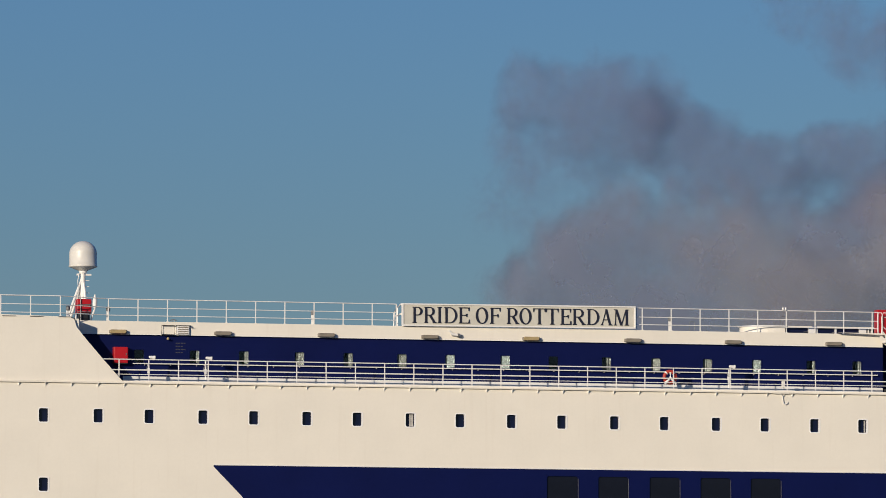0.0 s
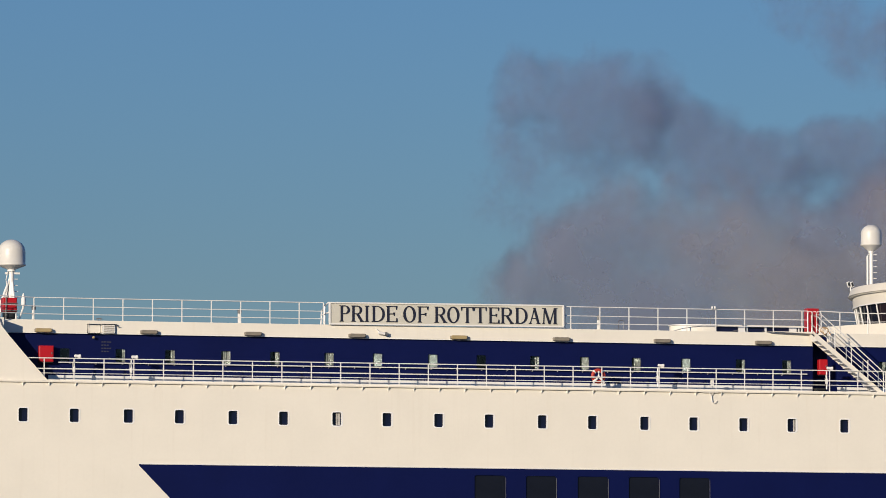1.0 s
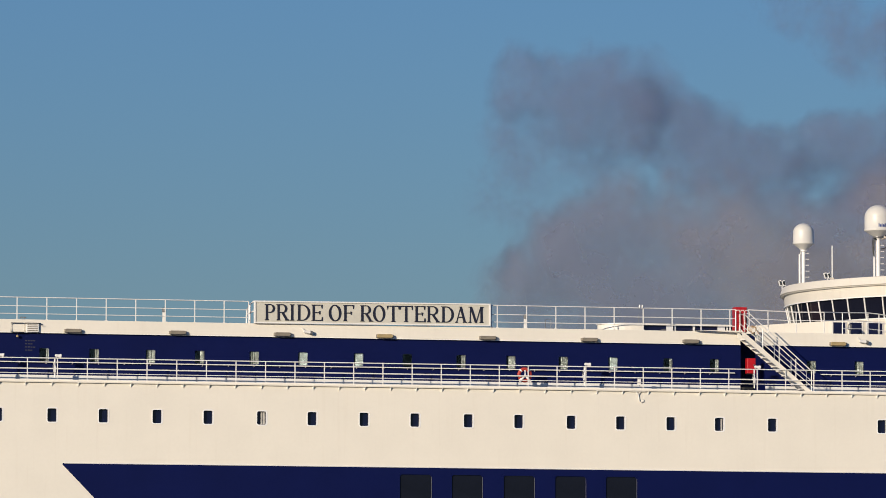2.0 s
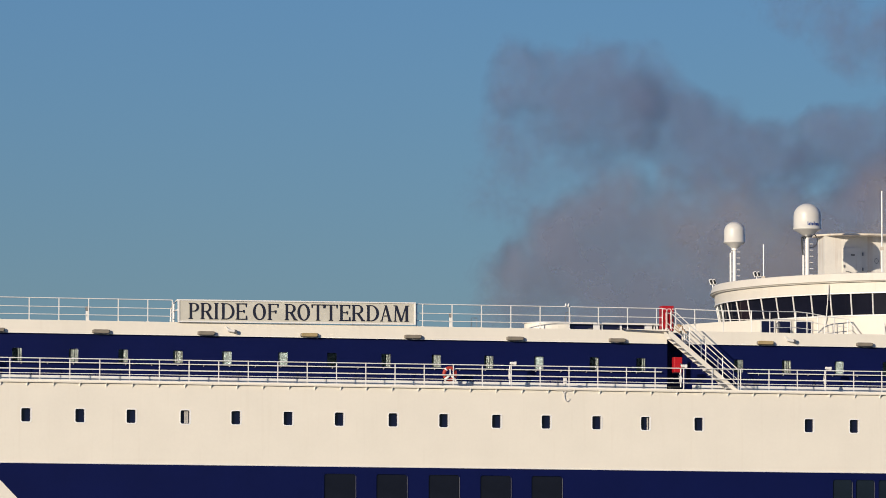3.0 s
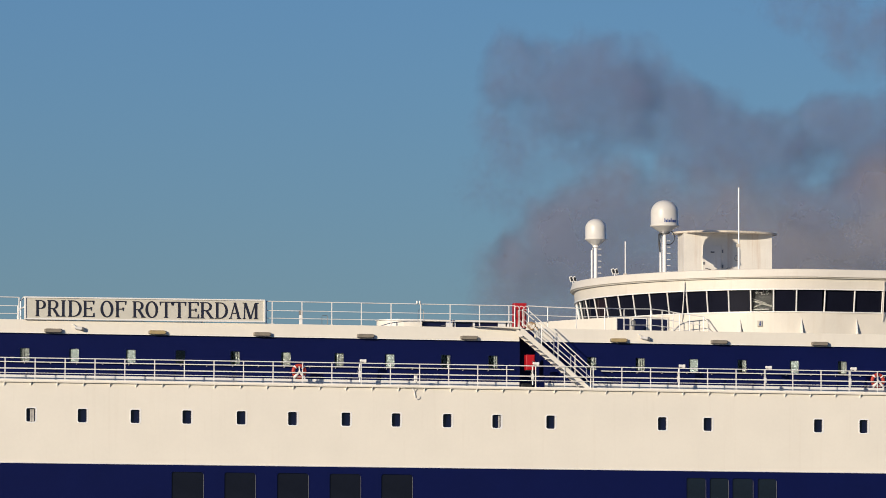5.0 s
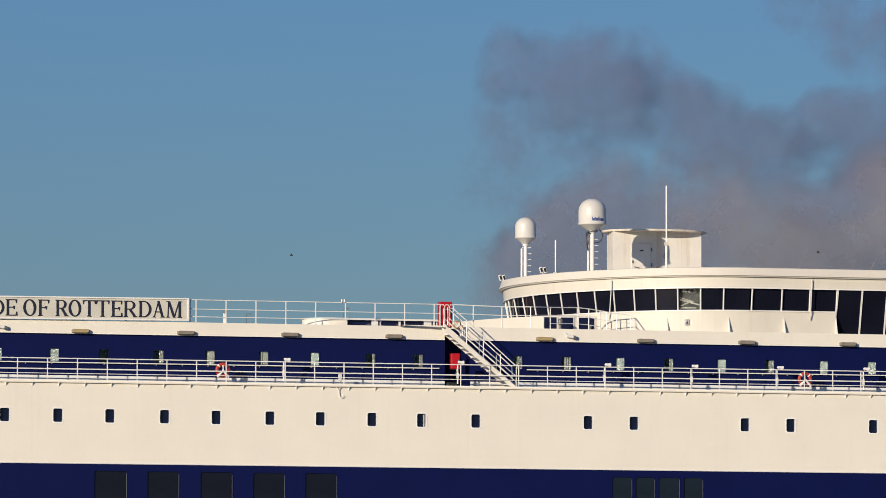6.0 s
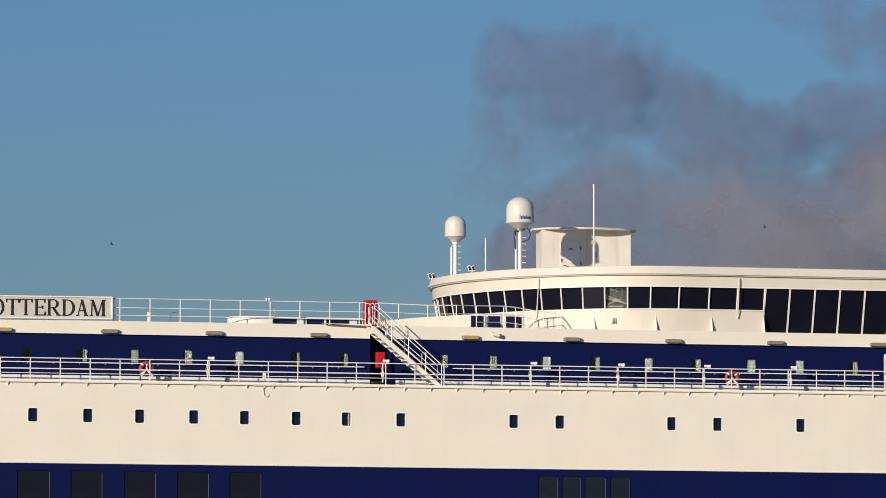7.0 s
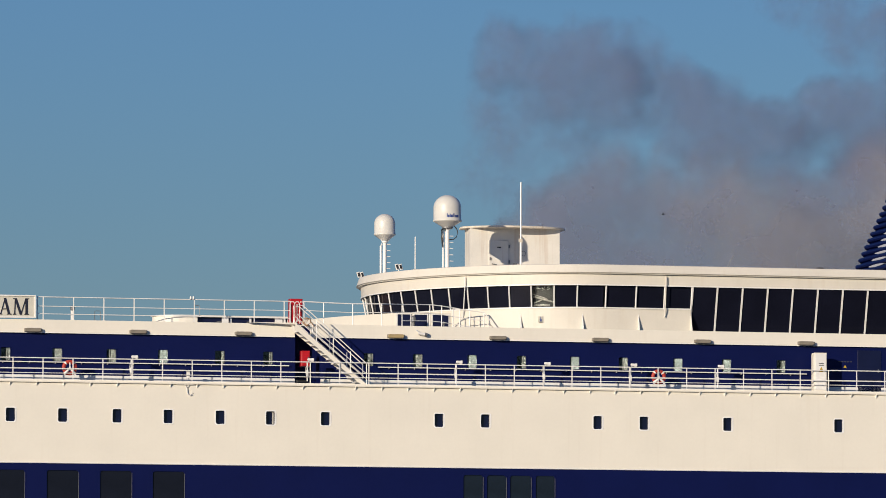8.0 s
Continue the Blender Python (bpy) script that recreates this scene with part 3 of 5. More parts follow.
for x in [37.0] + BIG:
    b = bmesh.new()
    prism(b, [(ysb - 0.06, UP - 0.02), (ysb + 0.02, UP - 0.02), (ys1, W1 + 0.02), (ys1 - 0.08, W1 + 0.02)], x - 0.032, x + 0.032, "x")
    part("mullion", b, WHITE_TRIM, house)
part("window_head", swept(bmesh.new(), [(plan(0.05), W1 - 0.03), (plan(-0.01), W1 - 0.03), (plan(-0.01), W1 + 0.02)]), WHITE_TRIM, house)
part("window_sill", swept(bmesh.new(), [(plan(i, 36.98), W0 + d) for i, d in ((0.30, 0.03), (0.22, 0.02), (0.22, -0.03), (0.27, -0.03))]), WHITE_TRIM, house)
for x in (29.75, 32.22, 34.66, 36.98):
    yb = side_y(x, 0.30)
    b = bmesh.new()
    prism(b, [(yb + 0.02, UP), (yb + 0.02, UP + 0.84), (yb - 0.24, UP)], x - 0.014, x + 0.014, "x")
    part("fin", b, WHITE_TRIM, house)
for x, mat in ((35.78, SALTED), (27.61, WHITE_TRIM)):
    part("downpipe", tubes([[(x, side_y(x, -0.10), 28.75), (x, side_y(x, -0.10), 28.35), (x + 0.02, side_y(x, 0.12), 27.35), (x + 0.02, side_y(x, 0.2), 27.05)]], 0.024, 8), mat, house)
ny = side_y(30.60, 0.24) - 0.02
nb = part("notice", boxes((30.42, 30.59, ny, ny + 0.2, 26.78, 27.02)), SIGN_FACE, house, "small pale safety notice with a blue figure")
part("figure", boxes((30.465, 30.545, ny - 0.005, ny, 26.80, 26.90), (30.48, 30.53, ny - 0.005, ny, 26.91, 26.955), (30.49, 30.52, ny - 0.005, ny, 26.965, 27.005)), PRINT_BLUE, nb)

# raised terrace before the house
R2, Z2, XT, YT = 16.0, 27.28, 37.52, 15.3
A2 = math.degrees(math.acos((YT - 4.7) / R2))
arc = []
for k in range(33):
    a = radians(A2 + (100 - A2) * k / 32)
    arc.append((XT - R2 * math.sin(a), YT - R2 * math.cos(a)))
line = [(27.3, 4.7)] + arc
b = swept(bmesh.new(), [(line, UP - 0.02), (line, Z2), ([(x + 0.1, y + 0.05) for x, y in line], Z2)])
terrace = part("terrace", b, HOUSE_WHITE, ferry, "white curved terrace wall before the deckhouse")
part("terrace_deck", prism(bmesh.new(), [(x + 0.05, y + 0.05) for x, y in arc] + [(29, 17), (29, 9), (27.2, 8.0), (27.2, 4.8)], Z2 - 0.1, Z2 - 0.02, "z"), DECK, terrace)
# flat dark panels on the wall imitate shaded openings; no holes are cut
for x0, x1 in ((24.88, 25.44), (25.62, 26.18), (26.42, 27.12)):
    op = part("opening", boxes((x0, x1, 4.685, 4.72, 26.50, 27.18)), DARK_NAVY, terrace, "dark blue panel standing in for a shaded opening")
    part("opening_frame", boxes((x0 - 0.04, x0, 4.66, 4.72, 26.50, 27.22), (x1, x1 + 0.04, 4.66, 4.72, 26.50, 27.22), (x0, x1, 4.66, 4.72, 27.18, 27.22)), WHITE_TRIM, op)
part("deck_valve", lathe(bmesh.new(), [(0.05, 26.46), (0.05, 26.8), (0.10, 26.84), (0.10, 27.02), (0.04, 27.08), (0.0, 27.09)], x=25.40, y=3.9, seg=10), STEEL, terrace, "dark valve head on a short pipe")
part("deck_valve", lathe(bmesh.new(), [(0.03, 26.46), (0.03, 26.7), (0.07, 26.73), (0.07, 26.82), (0.0, 26.86)], x=26.72, y=3.9, seg=10), STEEL, terrace, "small dark valve head")
rails = [(20.0, 1.1, 27.40), (20.88, 1.1, 27.37), (22.13, 1.1, 27.34), (23.38, 1.1, 27.36), (24.44, 1.9, 27.41), (25.81, 2.6, 27.47), (26.37, 2.8, 27.44), (26.92, 3.0, 27.38), (27.21, 3.0, 27.33), (27.65, 3.0, 27.28), (28.27, 3.0, 27.21), (28.80, 2.8, 26.48)]
tr = part("terrace_railing", tubes([rails], 0.024, 6), WHITE_TRIM, terrace, "white terrace railing running down to the deck")
part("rail", tubes([[(x, y, z - d) for (x, y, z), d in zip(rails, (0.37, 0.37, 0.37, 0.36, 0.33, 0.37, 0.37, 0.37, 0.36, 0.36, 0.36))] + [(28.62, 2.86, 26.48)]], 0.017, 6), WHITE_TRIM, tr)
part("rail", tubes([[(x, y, z - 0.69) for x, y, z in rails[4:10]]], 0.017, 6), WHITE_TRIM, tr)
for x, y, z in rails[1:-1]:
    part("post", tubes([[(x, y, UP), (x, y, z)]], 0.022, 6), WHITE_TRIM, tr)

# low skylight housing on the upper deck
b = bmesh.new()
prism(b, [(15.6 + 1.5 * math.cos(radians(a)), 3.9 + 0.95 * math.sin(radians(a))) for a in range(90, 271, 10)] + [(15.85, 2.95), (15.85, 4.85)], UP, 26.84, "z")
hous = part("skylight_housing", b, WHITE, ferry, "low white skylight housing with dark vents")
b = bmesh.new()
prism(b, [(15.6 + 1.56 * math.cos(radians(a)), 3.9 + 1.0 * math.sin(radians(a))) for a in range(90, 271, 10)] + [(15.9, 2.9), (15.9, 4.9)], 26.84, 26.88, "z")
part("housing_rim", b, WHITE_TRIM, hous)
part("housing_top", boxes((15.9, 20.0, 3.0, 4.8, 26.80, 26.88), bevel=0.02), WHITE, hous)
# a dark navy block imitates the shade between the vent posts
part("vent", boxes((15.86, 19.9, 3.1, 4.7, UP, 26.79)), DARK_NAVY, hous, "dark block standing in for shaded vent openings")
for x0, x1 in ((16.92, 17.20), (17.27, 17.33), (18.10, 18.18), (19.20, 19.52), (19.60, 19.65), (19.74, 19.78)):
    part("vent_post", boxes((x0, x1, 3.02, 3.1, UP, 26.80)), WHITE_TRIM, hous)
for x in (16.70, 17.98, 19.05):
    part("vent_handle", tubes([[(x, 3.06, 26.62), (x + 0.22, 3.06, 26.64)]], 0.018, 5), STEEL, hous)

# roof hut
b = bmesh.new()
prism(b, [(29.32, 9.85), (33.36, 9.85), (33.36, 11.0), (29.36, 11.0)], TOP, 31.40, "z")
hut = part("roof_hut", b, SALTED, ferry, "weathered white roof hut with rusty edges")
b = bmesh.new()
prism(b, [*[(31.38 - 2.36 * math.cos(radians(a)), 10.5 - 1.42 * math.sin(radians(a))) for a in range(0, 181, 6)], (33.6, 11.2), (29.15, 11.2)], 31.38, 31.46, "z")
part("hut_roof", b, RUSTY, hut, "overhanging roof plate with rusted rim")
hd = part("hut_door", boxes((30.16, 31.04, 9.80, 9.85, 29.35, 30.86), bevel=0.012), SALTED, hut)
part("vent_slit", boxes((30.53, 30.70, 9.785, 9.80, 30.52, 30.57)), BLACK, hd)
for z in (29.85, 30.52):
    part("hinge", boxes((31.04, 31.10, 9.76, 9.84, z, z + 0.14)), STEEL, hd)
part("latch", boxes((30.18, 30.24, 9.76, 9.80, 29.98, 30.1)), STEEL, hd)
part("door_grip", tubes([[(30.28, 9.77, 29.82), (30.52, 9.77, 29.77)]], 0.02, 5), STEEL, hd)
part("base_pipe", tubes([[(31.2, 9.5, 29.76), (33.42, 9.5, 29.78)]], 0.022, 6), SALTED, hut)
for x in (31.2, 32.3, 33.42):
    part("pipe_foot", tubes([[(x, 9.5, TOP), (x, 9.5, 29.77)]], 0.022, 6), SALTED, hut)
part("valve", boxes((31.18, 31.34, 9.42, 9.56, 29.66, 29.84), bevel=0.02), STEEL, hut)
part("cable_ring", tubes([[(31.72 + 0.09 * math.cos(a), 9.82, 30.30 + 0.11 * math.sin(a)) for a in (2 * math.pi * k / 14 for k in range(15))]], 0.012, 5), STEEL, hut)

# funnel casing with rounded louvre bars
b = bmesh.new()


def funnel_ring(z, grow=0.0):
    s = (z - 29.2) * 0.47
    x0, x1, y0, y1, r = 49.65 + s - grow, 64.5 - s * 0.3 + grow, 8 - grow, 23 + grow, 2.2
    return [(x0 + r, y0), (x0 + r * 0.18, y0 + r * 0.12), (x0, y0 + r), (x0, y1 - r), (x0 + r * 0.3, y1 - r * 0.3), (x0 + r, y1), (x1, y1), (x1, y0)]


lv = [([*funnel_ring(z, -0.10)], z) for z in (29.0, 33, 38)]
rows_ = [[b.verts.new((x, y, z)) for x, y in pts] for pts, z in lv]
for r0, r1 in zip(rows_, rows_[1:]):
    for k in range(len(r0)):
        b.faces.new((r0[k], r0[(k + 1) % len(r0)], r1[(k + 1) % len(r1)], r1[k]))
b.faces.new(rows_[-1])
fun = part("funnel", b, NAVY, ferry, "navy blue funnel casing with rounded louvre bars")
for k in range(26):
    z = 29.3 + 0.31 * k
    ring = [(x, y, z) for x, y in funnel_ring(z)]
    part("louvre_bar", tubes([ring + [ring[0]]], 0.105, 8), NAVY, fun)
    x0 = funnel_ring(z)[2][0]
    # solid pale lenses imitate the bright sky behind open slots
    for y0 in (17.4, 14.2):
        b = bmesh.new()
        prism(b, [(y0 - 1.15 * math.cos(a), z + 0.155 + 0.055 * math.sin(a)) for a in (2 * math.pi * q / 16 for q in range(16))], x0 - 0.02, x0 + 0.12, "x")
        part("louvre_slot", b, SLOT_GREY, fun, "pale lens standing in for sky through an open slot")
part("funnel_rib", tubes([[(*funnel_ring(29.2, 0.05)[0], 29.2), (*funnel_ring(38, 0.05)[0], 38)], [(*funnel_ring(29.2, 0.05)[2], 29.2), (*funnel_ring(38, 0.05)[2], 38)], [(*funnel_ring(29.2, 0.0)[1], 29.2), (*funnel_ring(38, 0.0)[1], 38)]], 0.12, 8), NAVY, fun)
part("funnel_foot", boxes((50.05, 62, 7.8, 22.8, 29.1, 30.0), bevel=0.1), NAVY, fun)


# ---- things aboard ----
LETTERS = [("P", 0.29, 0.73), ("R", 0.79, 1.32), ("I", 1.37, 1.58), ("D", 1.67, 2.23), ("E", 2.29, 2.76), ("O", 3.03, 3.57), ("F", 3.65, 4.11), ("R", 4.38, 4.91),
           ("O", 4.93, 5.46), ("T", 5.54, 6.07), ("T", 6.09, 6.64), ("E", 6.72, 7.18), ("R", 7.25, 7.81), ("D", 7.88, 8.42), ("A", 8.46, 9.00), ("M", 9.06, 9.72)]


def letter_mesh(ch, w, h):
    """A roman capital with thick stems, thin bars, swelling bowls and slab feet."""
    b = bmesh.new()
    S, T, F, O = 0.098, 0.040, 0.030, 0.045
    proud = [0.0]

    def piece(pts):
        proud[0] += 0.0012
        prism(b, pts, -0.012 - proud[0], 0.012)

    def bar(x0, x1, z0, z1):
        piece([(x0, z0), (x1, z0), (x1, z1), (x0, z1)])

    def foot(x, wide, z):
        """A tapered slab serif; z is 0 for a foot and h for a head."""
        k = 1 if z == 0 else -1
        piece([(x - O, z), (x + wide + O, z), (x + wide + O, z + k * F * 0.6), (x + wide, z + k * F * 1.7), (x, z + k * F * 1.7), (x - O, z + k * F * 0.6)][::k])

    def stem(x, wide=S):
        bar(x, x + wide, 0, h)
        foot(x, wide, 0)
        foot(x, wide, h)

    def bowl(x0, x1, z0, z1):
        cz, rz, rx, n = (z0 + z1) / 2, (z1 - z0) / 2, x1 - x0, 14
        arc_ = [(math.cos(a), math.sin(a)) for a in (math.pi * (k / n - 0.5) for k in range(n + 1))]
        piece([(x0 + rx * c, cz + rz * q) for c, q in arc_] + [(x0 + (rx - S) * c, cz + (rz - T) * q) for c, q in reversed(arc_)])

    def stroke(x0, z0, x1, z1, wide):
        piece([(x0, z0), (x0 + wide, z0), (x1 + wide, z1), (x1, z1)])

    def beak(x, z0, z1, way):
        piece([(x, z0), (x + 0.028 * way, z0), (x + 0.045 * way, z1), (x - 0.03 * way, z1)])
    mid = 0.46 * h
    if ch in "PRDEFI":
        stem(O)
    if ch in "PR":
        bar(O + S, w * 0.52, h - T, h)
        bar(O + S, w * 0.52, mid, mid + T)
        bowl(w * 0.50, w - (0.0 if ch == "P" else 0.07), mid, h)
    if ch == "R":
        stroke(w - S * 1.25, 0, O + S + 0.06, mid + 0.02, S * 1.15)
        foot(w - S * 1.2, S, 0)
    if ch == "D":
        bar(O + S, w * 0.42, h - T, h)
        bar(O + S, w * 0.42, 0, T)
        bowl(w * 0.40, w, 0, h)
    if ch in "EF":
        bar(O + S, w * 0.93, h - T, h)
        beak(w * 0.93, h - 0.16, h, 1)
        bar(O + S, w * 0.72, h * 0.48, h * 0.48 + T)
        beak(w * 0.72, h * 0.40, h * 0.60, 1)
    if ch == "E":
        bar(O + S, w * 0.95, 0, T)
        beak(w * 0.95, 0.17, 0, 1)
    if ch == "T":
        bar(w / 2 - S / 2, w / 2 + S / 2, 0, h - T)
        foot(w / 2 - S / 2, S, 0)
        bar(0.02, w - 0.02, h - T, h)
        beak(0.03, h - 0.16, h, -1)
        beak(w - 0.03, h - 0.16, h, 1)
    if ch == "O":
        n = 36
        ring_plate(b, [(w / 2 + w / 2 * math.cos(a), h / 2 + (h / 2 + 0.012) * math.sin(a)) for a in (2 * math.pi * k / n for k in range(n))],
                   [(w / 2 + (w / 2 - S * 1.05) * math.cos(a + 0.12), h / 2 + (h / 2 - T * 0.9) * math.sin(a)) for a in (2 * math.pi * k / n for k in range(n))], -0.014, 0.012)
    if ch == "A":
        stroke(0.06, 0, w / 2 - 0.02, h, T)
        stroke(w - S - 0.05, 0, w / 2 - S * 0.62, h, S)
        bar(w * 0.27, w * 0.68, h * 0.31, h * 0.31 + T)
        foot(0.06, T, 0)
        foot(w - S - 0.05, S, 0)
    if ch == "M":
        stroke(O, 0, O + 0.03, h, T)
        stroke(w / 2 - S / 2, 0.0, O + 0.01, h, S)
        stroke(w / 2 - T / 2, 0.0, w - O - S, h, T)
        bar(w - O - S, w - O, 0, h)
        foot(O, T, 0)
        foot(w - O - S, S, 0)
        bar(0.0, O + S, h - F, h)
        bar(w - O - S, w, h - F, h)
    return b


def name_sign():
    s = aboard("name_sign", -1.38, 1.0, 26.47, "pale grey name board lettered in dark navy serif capitals", "sign")
    ABOARD[-1] = (s, pose(-1.38, 1.02, 26.455, 0, -0.28, 0))
    part("board", boxes((-0.13, 10.0, -0.06, 0.02, 0.03, 0.92)), SIGN_FACE, s)
    fr = part("frame", boxes((-0.15, 10.02, -0.10, 0.04, 0.885, 0.945), (-0.15, 10.02, -0.10, 0.04, -0.01, 0.05), (-0.16, -0.09, -0.10, 0.04, 0.05, 0.885), (9.96, 10.03, -0.10, 0.04, 0.05, 0.885), bevel=0.008), WHITE_TRIM, s)
    part("end_bracket", tubes([[(-0.17, 0.0, 0.92), (-0.24, 0.5, 0.80), (-0.26, 0.95, 0.62), (-0.28, 0.97, 0.0)], [(-0.17, 0.0, 0.5), (-0.26, 0.9, 0.45)], [(-0.23, 0.45, 0.0), (-0.23, 0.45, 0.8)]], 0.032, 6), WHITE_TRIM, s)
    for x in (2.5, 5.0, 7.5):
        part("strut", tubes([[(x, 0.03, 0.85), (x, 0.8, 0.0)]], 0.03, 6), WHITE_TRIM, s)
    for ch, a, c in LETTERS:
        o = part("letter", letter_mesh(ch, c - a, 0.68), INK, s)
        o.matrix_basis = pose(a, -0.068, 0.125)
    return s


name_sign()


def dome_profile(r, h, cone):
    """Domed cap over a straight drum over a short cone, bottom at z = 0."""
    out = [(r * 0.30, 0.0), (r * 0.36, 0.02), (r * 0.96, cone), (r * 1.04, cone + 0.02), (r * 1.04, cone + 0.07), (r, cone + 0.09)]
    z1 = h - r * 0.92
    out.append((r, z1))
    for k in range(1, 13):
        a = math.pi / 2 * k / 12
        out.append((r * math.cos(a), z1 + r * 0.92 * math.sin(a)))
    out[-1] = (0.0, h)
    return out


def satellite_dome(x, y, z0, zd, r, h, cone, mast, kind):
    d = aboard("satellite_dome", x, y, z0, {"tripod": "white radome on a braced lattice mast with ladder", "slim": "small white radome on a twin-pole mast with rungs",
                                            "large": "large white radome with a faint blue maker's mark on a mast"}[kind], "radome")
    b = bmesh.new()
    lathe(b, [(q, zd - z0 + w) for q, w in dome_profile(r, h, cone)], seg=40)
    dm = part("dome", b, DOME_WHITE, d, smooth=False)
    for p in dm.data.polygons:
        p.use_smooth = True
    hgt = zd - z0
    part("mast", lathe(bmesh.new(), [(mast, 0), (mast, hgt - 0.1), (mast * 1.6, hgt - 0.08), (mast * 1.6, hgt + 0.01)], seg=16), WHITE_TRIM, d)
    part("base_flange", lathe(bmesh.new(), [(mast * 2, 0), (mast * 2, 0.06), (mast, 0.08)], seg=16), WHITE_TRIM, d)
    lad = part("ladder", tubes([[(mast + 0.26, 0, 0.0), (mast + 0.26, 0, 0.02)]], 0.02, 5), WHITE_TRIM, d)
    k = 0.15
    while k < hgt - 0.15:
        part("rung", tubes([[(mast * 0.6, -0.02, k), (mast + 0.17, -0.02, k)]], 0.019, 5), WHITE_TRIM, lad)
        k += 0.27
    if kind == "tripod":
        for dx, dy in ((-0.95, -0.3), (-0.62, 0.7), (-0.3, 0.9), (0.18, -0.5)):
            part("brace", tubes([[(dx, dy, 0.0), (0.02 * dx, 0, hgt - 0.25)]], 0.06, 8), WHITE_TRIM, d)
        part("crosspiece", boxes((-0.28, 0.36, -0.05, 0.05, hgt - 0.20, hgt - 0.12)), WHITE_TRIM, d)
        part("cable", tubes([[(-0.18, -0.1, hgt - 0.1), (-0.25, -0.12, hgt - 0.45), (-0.2, -0.1, hgt - 0.8), (-0.35, -0.1, 0.3)]], 0.02, 5), WHITE_TRIM, d)
        part("horn", lathe(bmesh.new(), [(0.03, 1.05), (0.10, 1.2), (0.10, 1.45), (0.02, 1.7)], x=0.50, y=-0.2, seg=12), WHITE_TRIM, d)
        part("horn_arm", tubes([[(0.30, -0.1, 0.45), (0.50, -0.2, 1.1)]], 0.04, 6), WHITE_TRIM, d)
    else:
        part("second_pole", tubes([[(-0.175, 0.02, 0), (-0.175, 0.02, hgt - 0.22), (-0.12, 0.02, hgt - 0.14)]], 0.045, 8), WHITE_TRIM, d)
    if kind == "slim":
        for dx, dy in ((-0.30, -0.12), (0.30, -0.12), (0.0, 0.3)):
            part("dome_strut", tubes([[(dx * 0.2, dy * 0.2, hgt - 0.10), (dx, dy, hgt + 0.19)]], 0.022, 6), WHITE_TRIM, d)
    if kind == "large":
        part("cable_loop", tubes([[(0.26, -0.1, hgt + 0.10), (0.40, -0.1, hgt - 0.06), (0.44, -0.1, hgt - 0.22), (0.38, -0.1, hgt - 0.40), (0.26, -0.08, hgt - 0.50), (0.08, -0.05, hgt - 0.52)]], 0.022, 6), BLACK, d)
        part("cable_run", tubes([[(-0.05, -0.06, hgt - 0.02), (-0.28, -0.06, hgt - 0.10), (-0.27, -0.05, hgt - 0.45), (-0.22, -0.05, hgt - 0.85)], [(-0.02, -0.08, hgt - 0.06), (-0.23, -0.08, hgt - 0.14), (-0.24, -0.08, hgt - 0.60)]], 0.028, 6), BLACK, d)
        part("collar", lathe(bmesh.new(), [(0.20, hgt - 0.05), (0.24, hgt - 0.03), (0.24, hgt + 0.03), (0.20, hgt + 0.05)], seg=16), STEEL, d)
        b = bmesh.new()
        for j, (u0, u1, tall) in enumerate(((2, 5, 0.17), (6, 12, 0.11), (13, 16, 0.15), (17, 24, 0.11), (25, 27, 0.17), (28, 30, 0.17), (31, 33, 0.11), (34, 41, 0.11), (42, 49, 0.11))):
            a0, a1 = radians(-108 + u0 * 1.15), radians(-108 + u1 * 1.15)
            q = r + 0.004
            vs = [b.verts.new((q * math.cos(a), q * math.sin(a), hgt + cone + 0.16 + w)) for a, w in ((a0, 0), (a1, 0), (a1, tall), (a0, tall))]
            b.faces.new(vs)
        part("maker_mark", b, PRINT_BLUE, d, "faded blue maker's mark")
    return d


satellite_dome(-13.21, 12.0, 26.6, 29.32, 0.60, 1.31, 0.16, 0.11, "tripod")
satellite_dome(26.66, 15.0, 29.22, 31.15, 0.47, 1.20, 0.24, 0.085, "slim")
satellite_dome(27.42, 6.2, 29.20, 31.06, 0.60, 1.41, 0.25, 0.09, "large")


def red_locker(x, y, z, w, d, h, label):
    o = aboard("red_locker", x, y, z, label, "locker")
    part("body", boxes((0, w, 0, d, 0.03, h), bevel=0.015), RED, o)
    part("door", boxes((0.03, w - 0.03, -0.014, 0.0, 0.06, h - 0.04), bevel=0.004), RED, o)
    part("latch", boxes((w - 0.1, w - 0.06, -0.03, -0.012, h * 0.5, h * 0.62)), STEEL, o)
    part("plinth", boxes((0.02, w - 0.02, 0.02, d - 0.02, 0, 0.03)), BLACK, o)
    if z > UP:
        part("stand", boxes((0.06, w - 0.06, 0.05, d - 0.05, UP - z, 0.0), bevel=0.01), BLACK, o)
        part("guard", tubes([[(0.13, -0.06, UP - z), (0.13, -0.06, h + 0.02)], [(0.0, -0.06, 0.08), (w + 0.02, -0.06, 0.08)], [(0.0, -0.06, h * 0.62), (w + 0.02, -0.06, h * 0.62)]], 0.02, 6), STEEL, o, "dark pipe guard")
    return o


red_locker(-13.84, 0.85, 24.66, 0.60, 0.33, 0.70, "red fire locker hung on the blue wall")
red_locker(19.88, 0.85, 24.64, 0.37, 0.33, 0.68, "red fire locker behind the stair")
red_locker(-15.28, 1.5, UP + 0.30, 0.60, 0.5, 0.62, "red equipment box behind the upper railing")
red_locker(19.52, 1.5, UP, 0.54, 0.4, 1.09, "red locker at the head of the stair")
hp = aboard("hoop_gate", 19.42, 1.1, UP, "white bent-pipe gate hoops at the stair head", "gate")
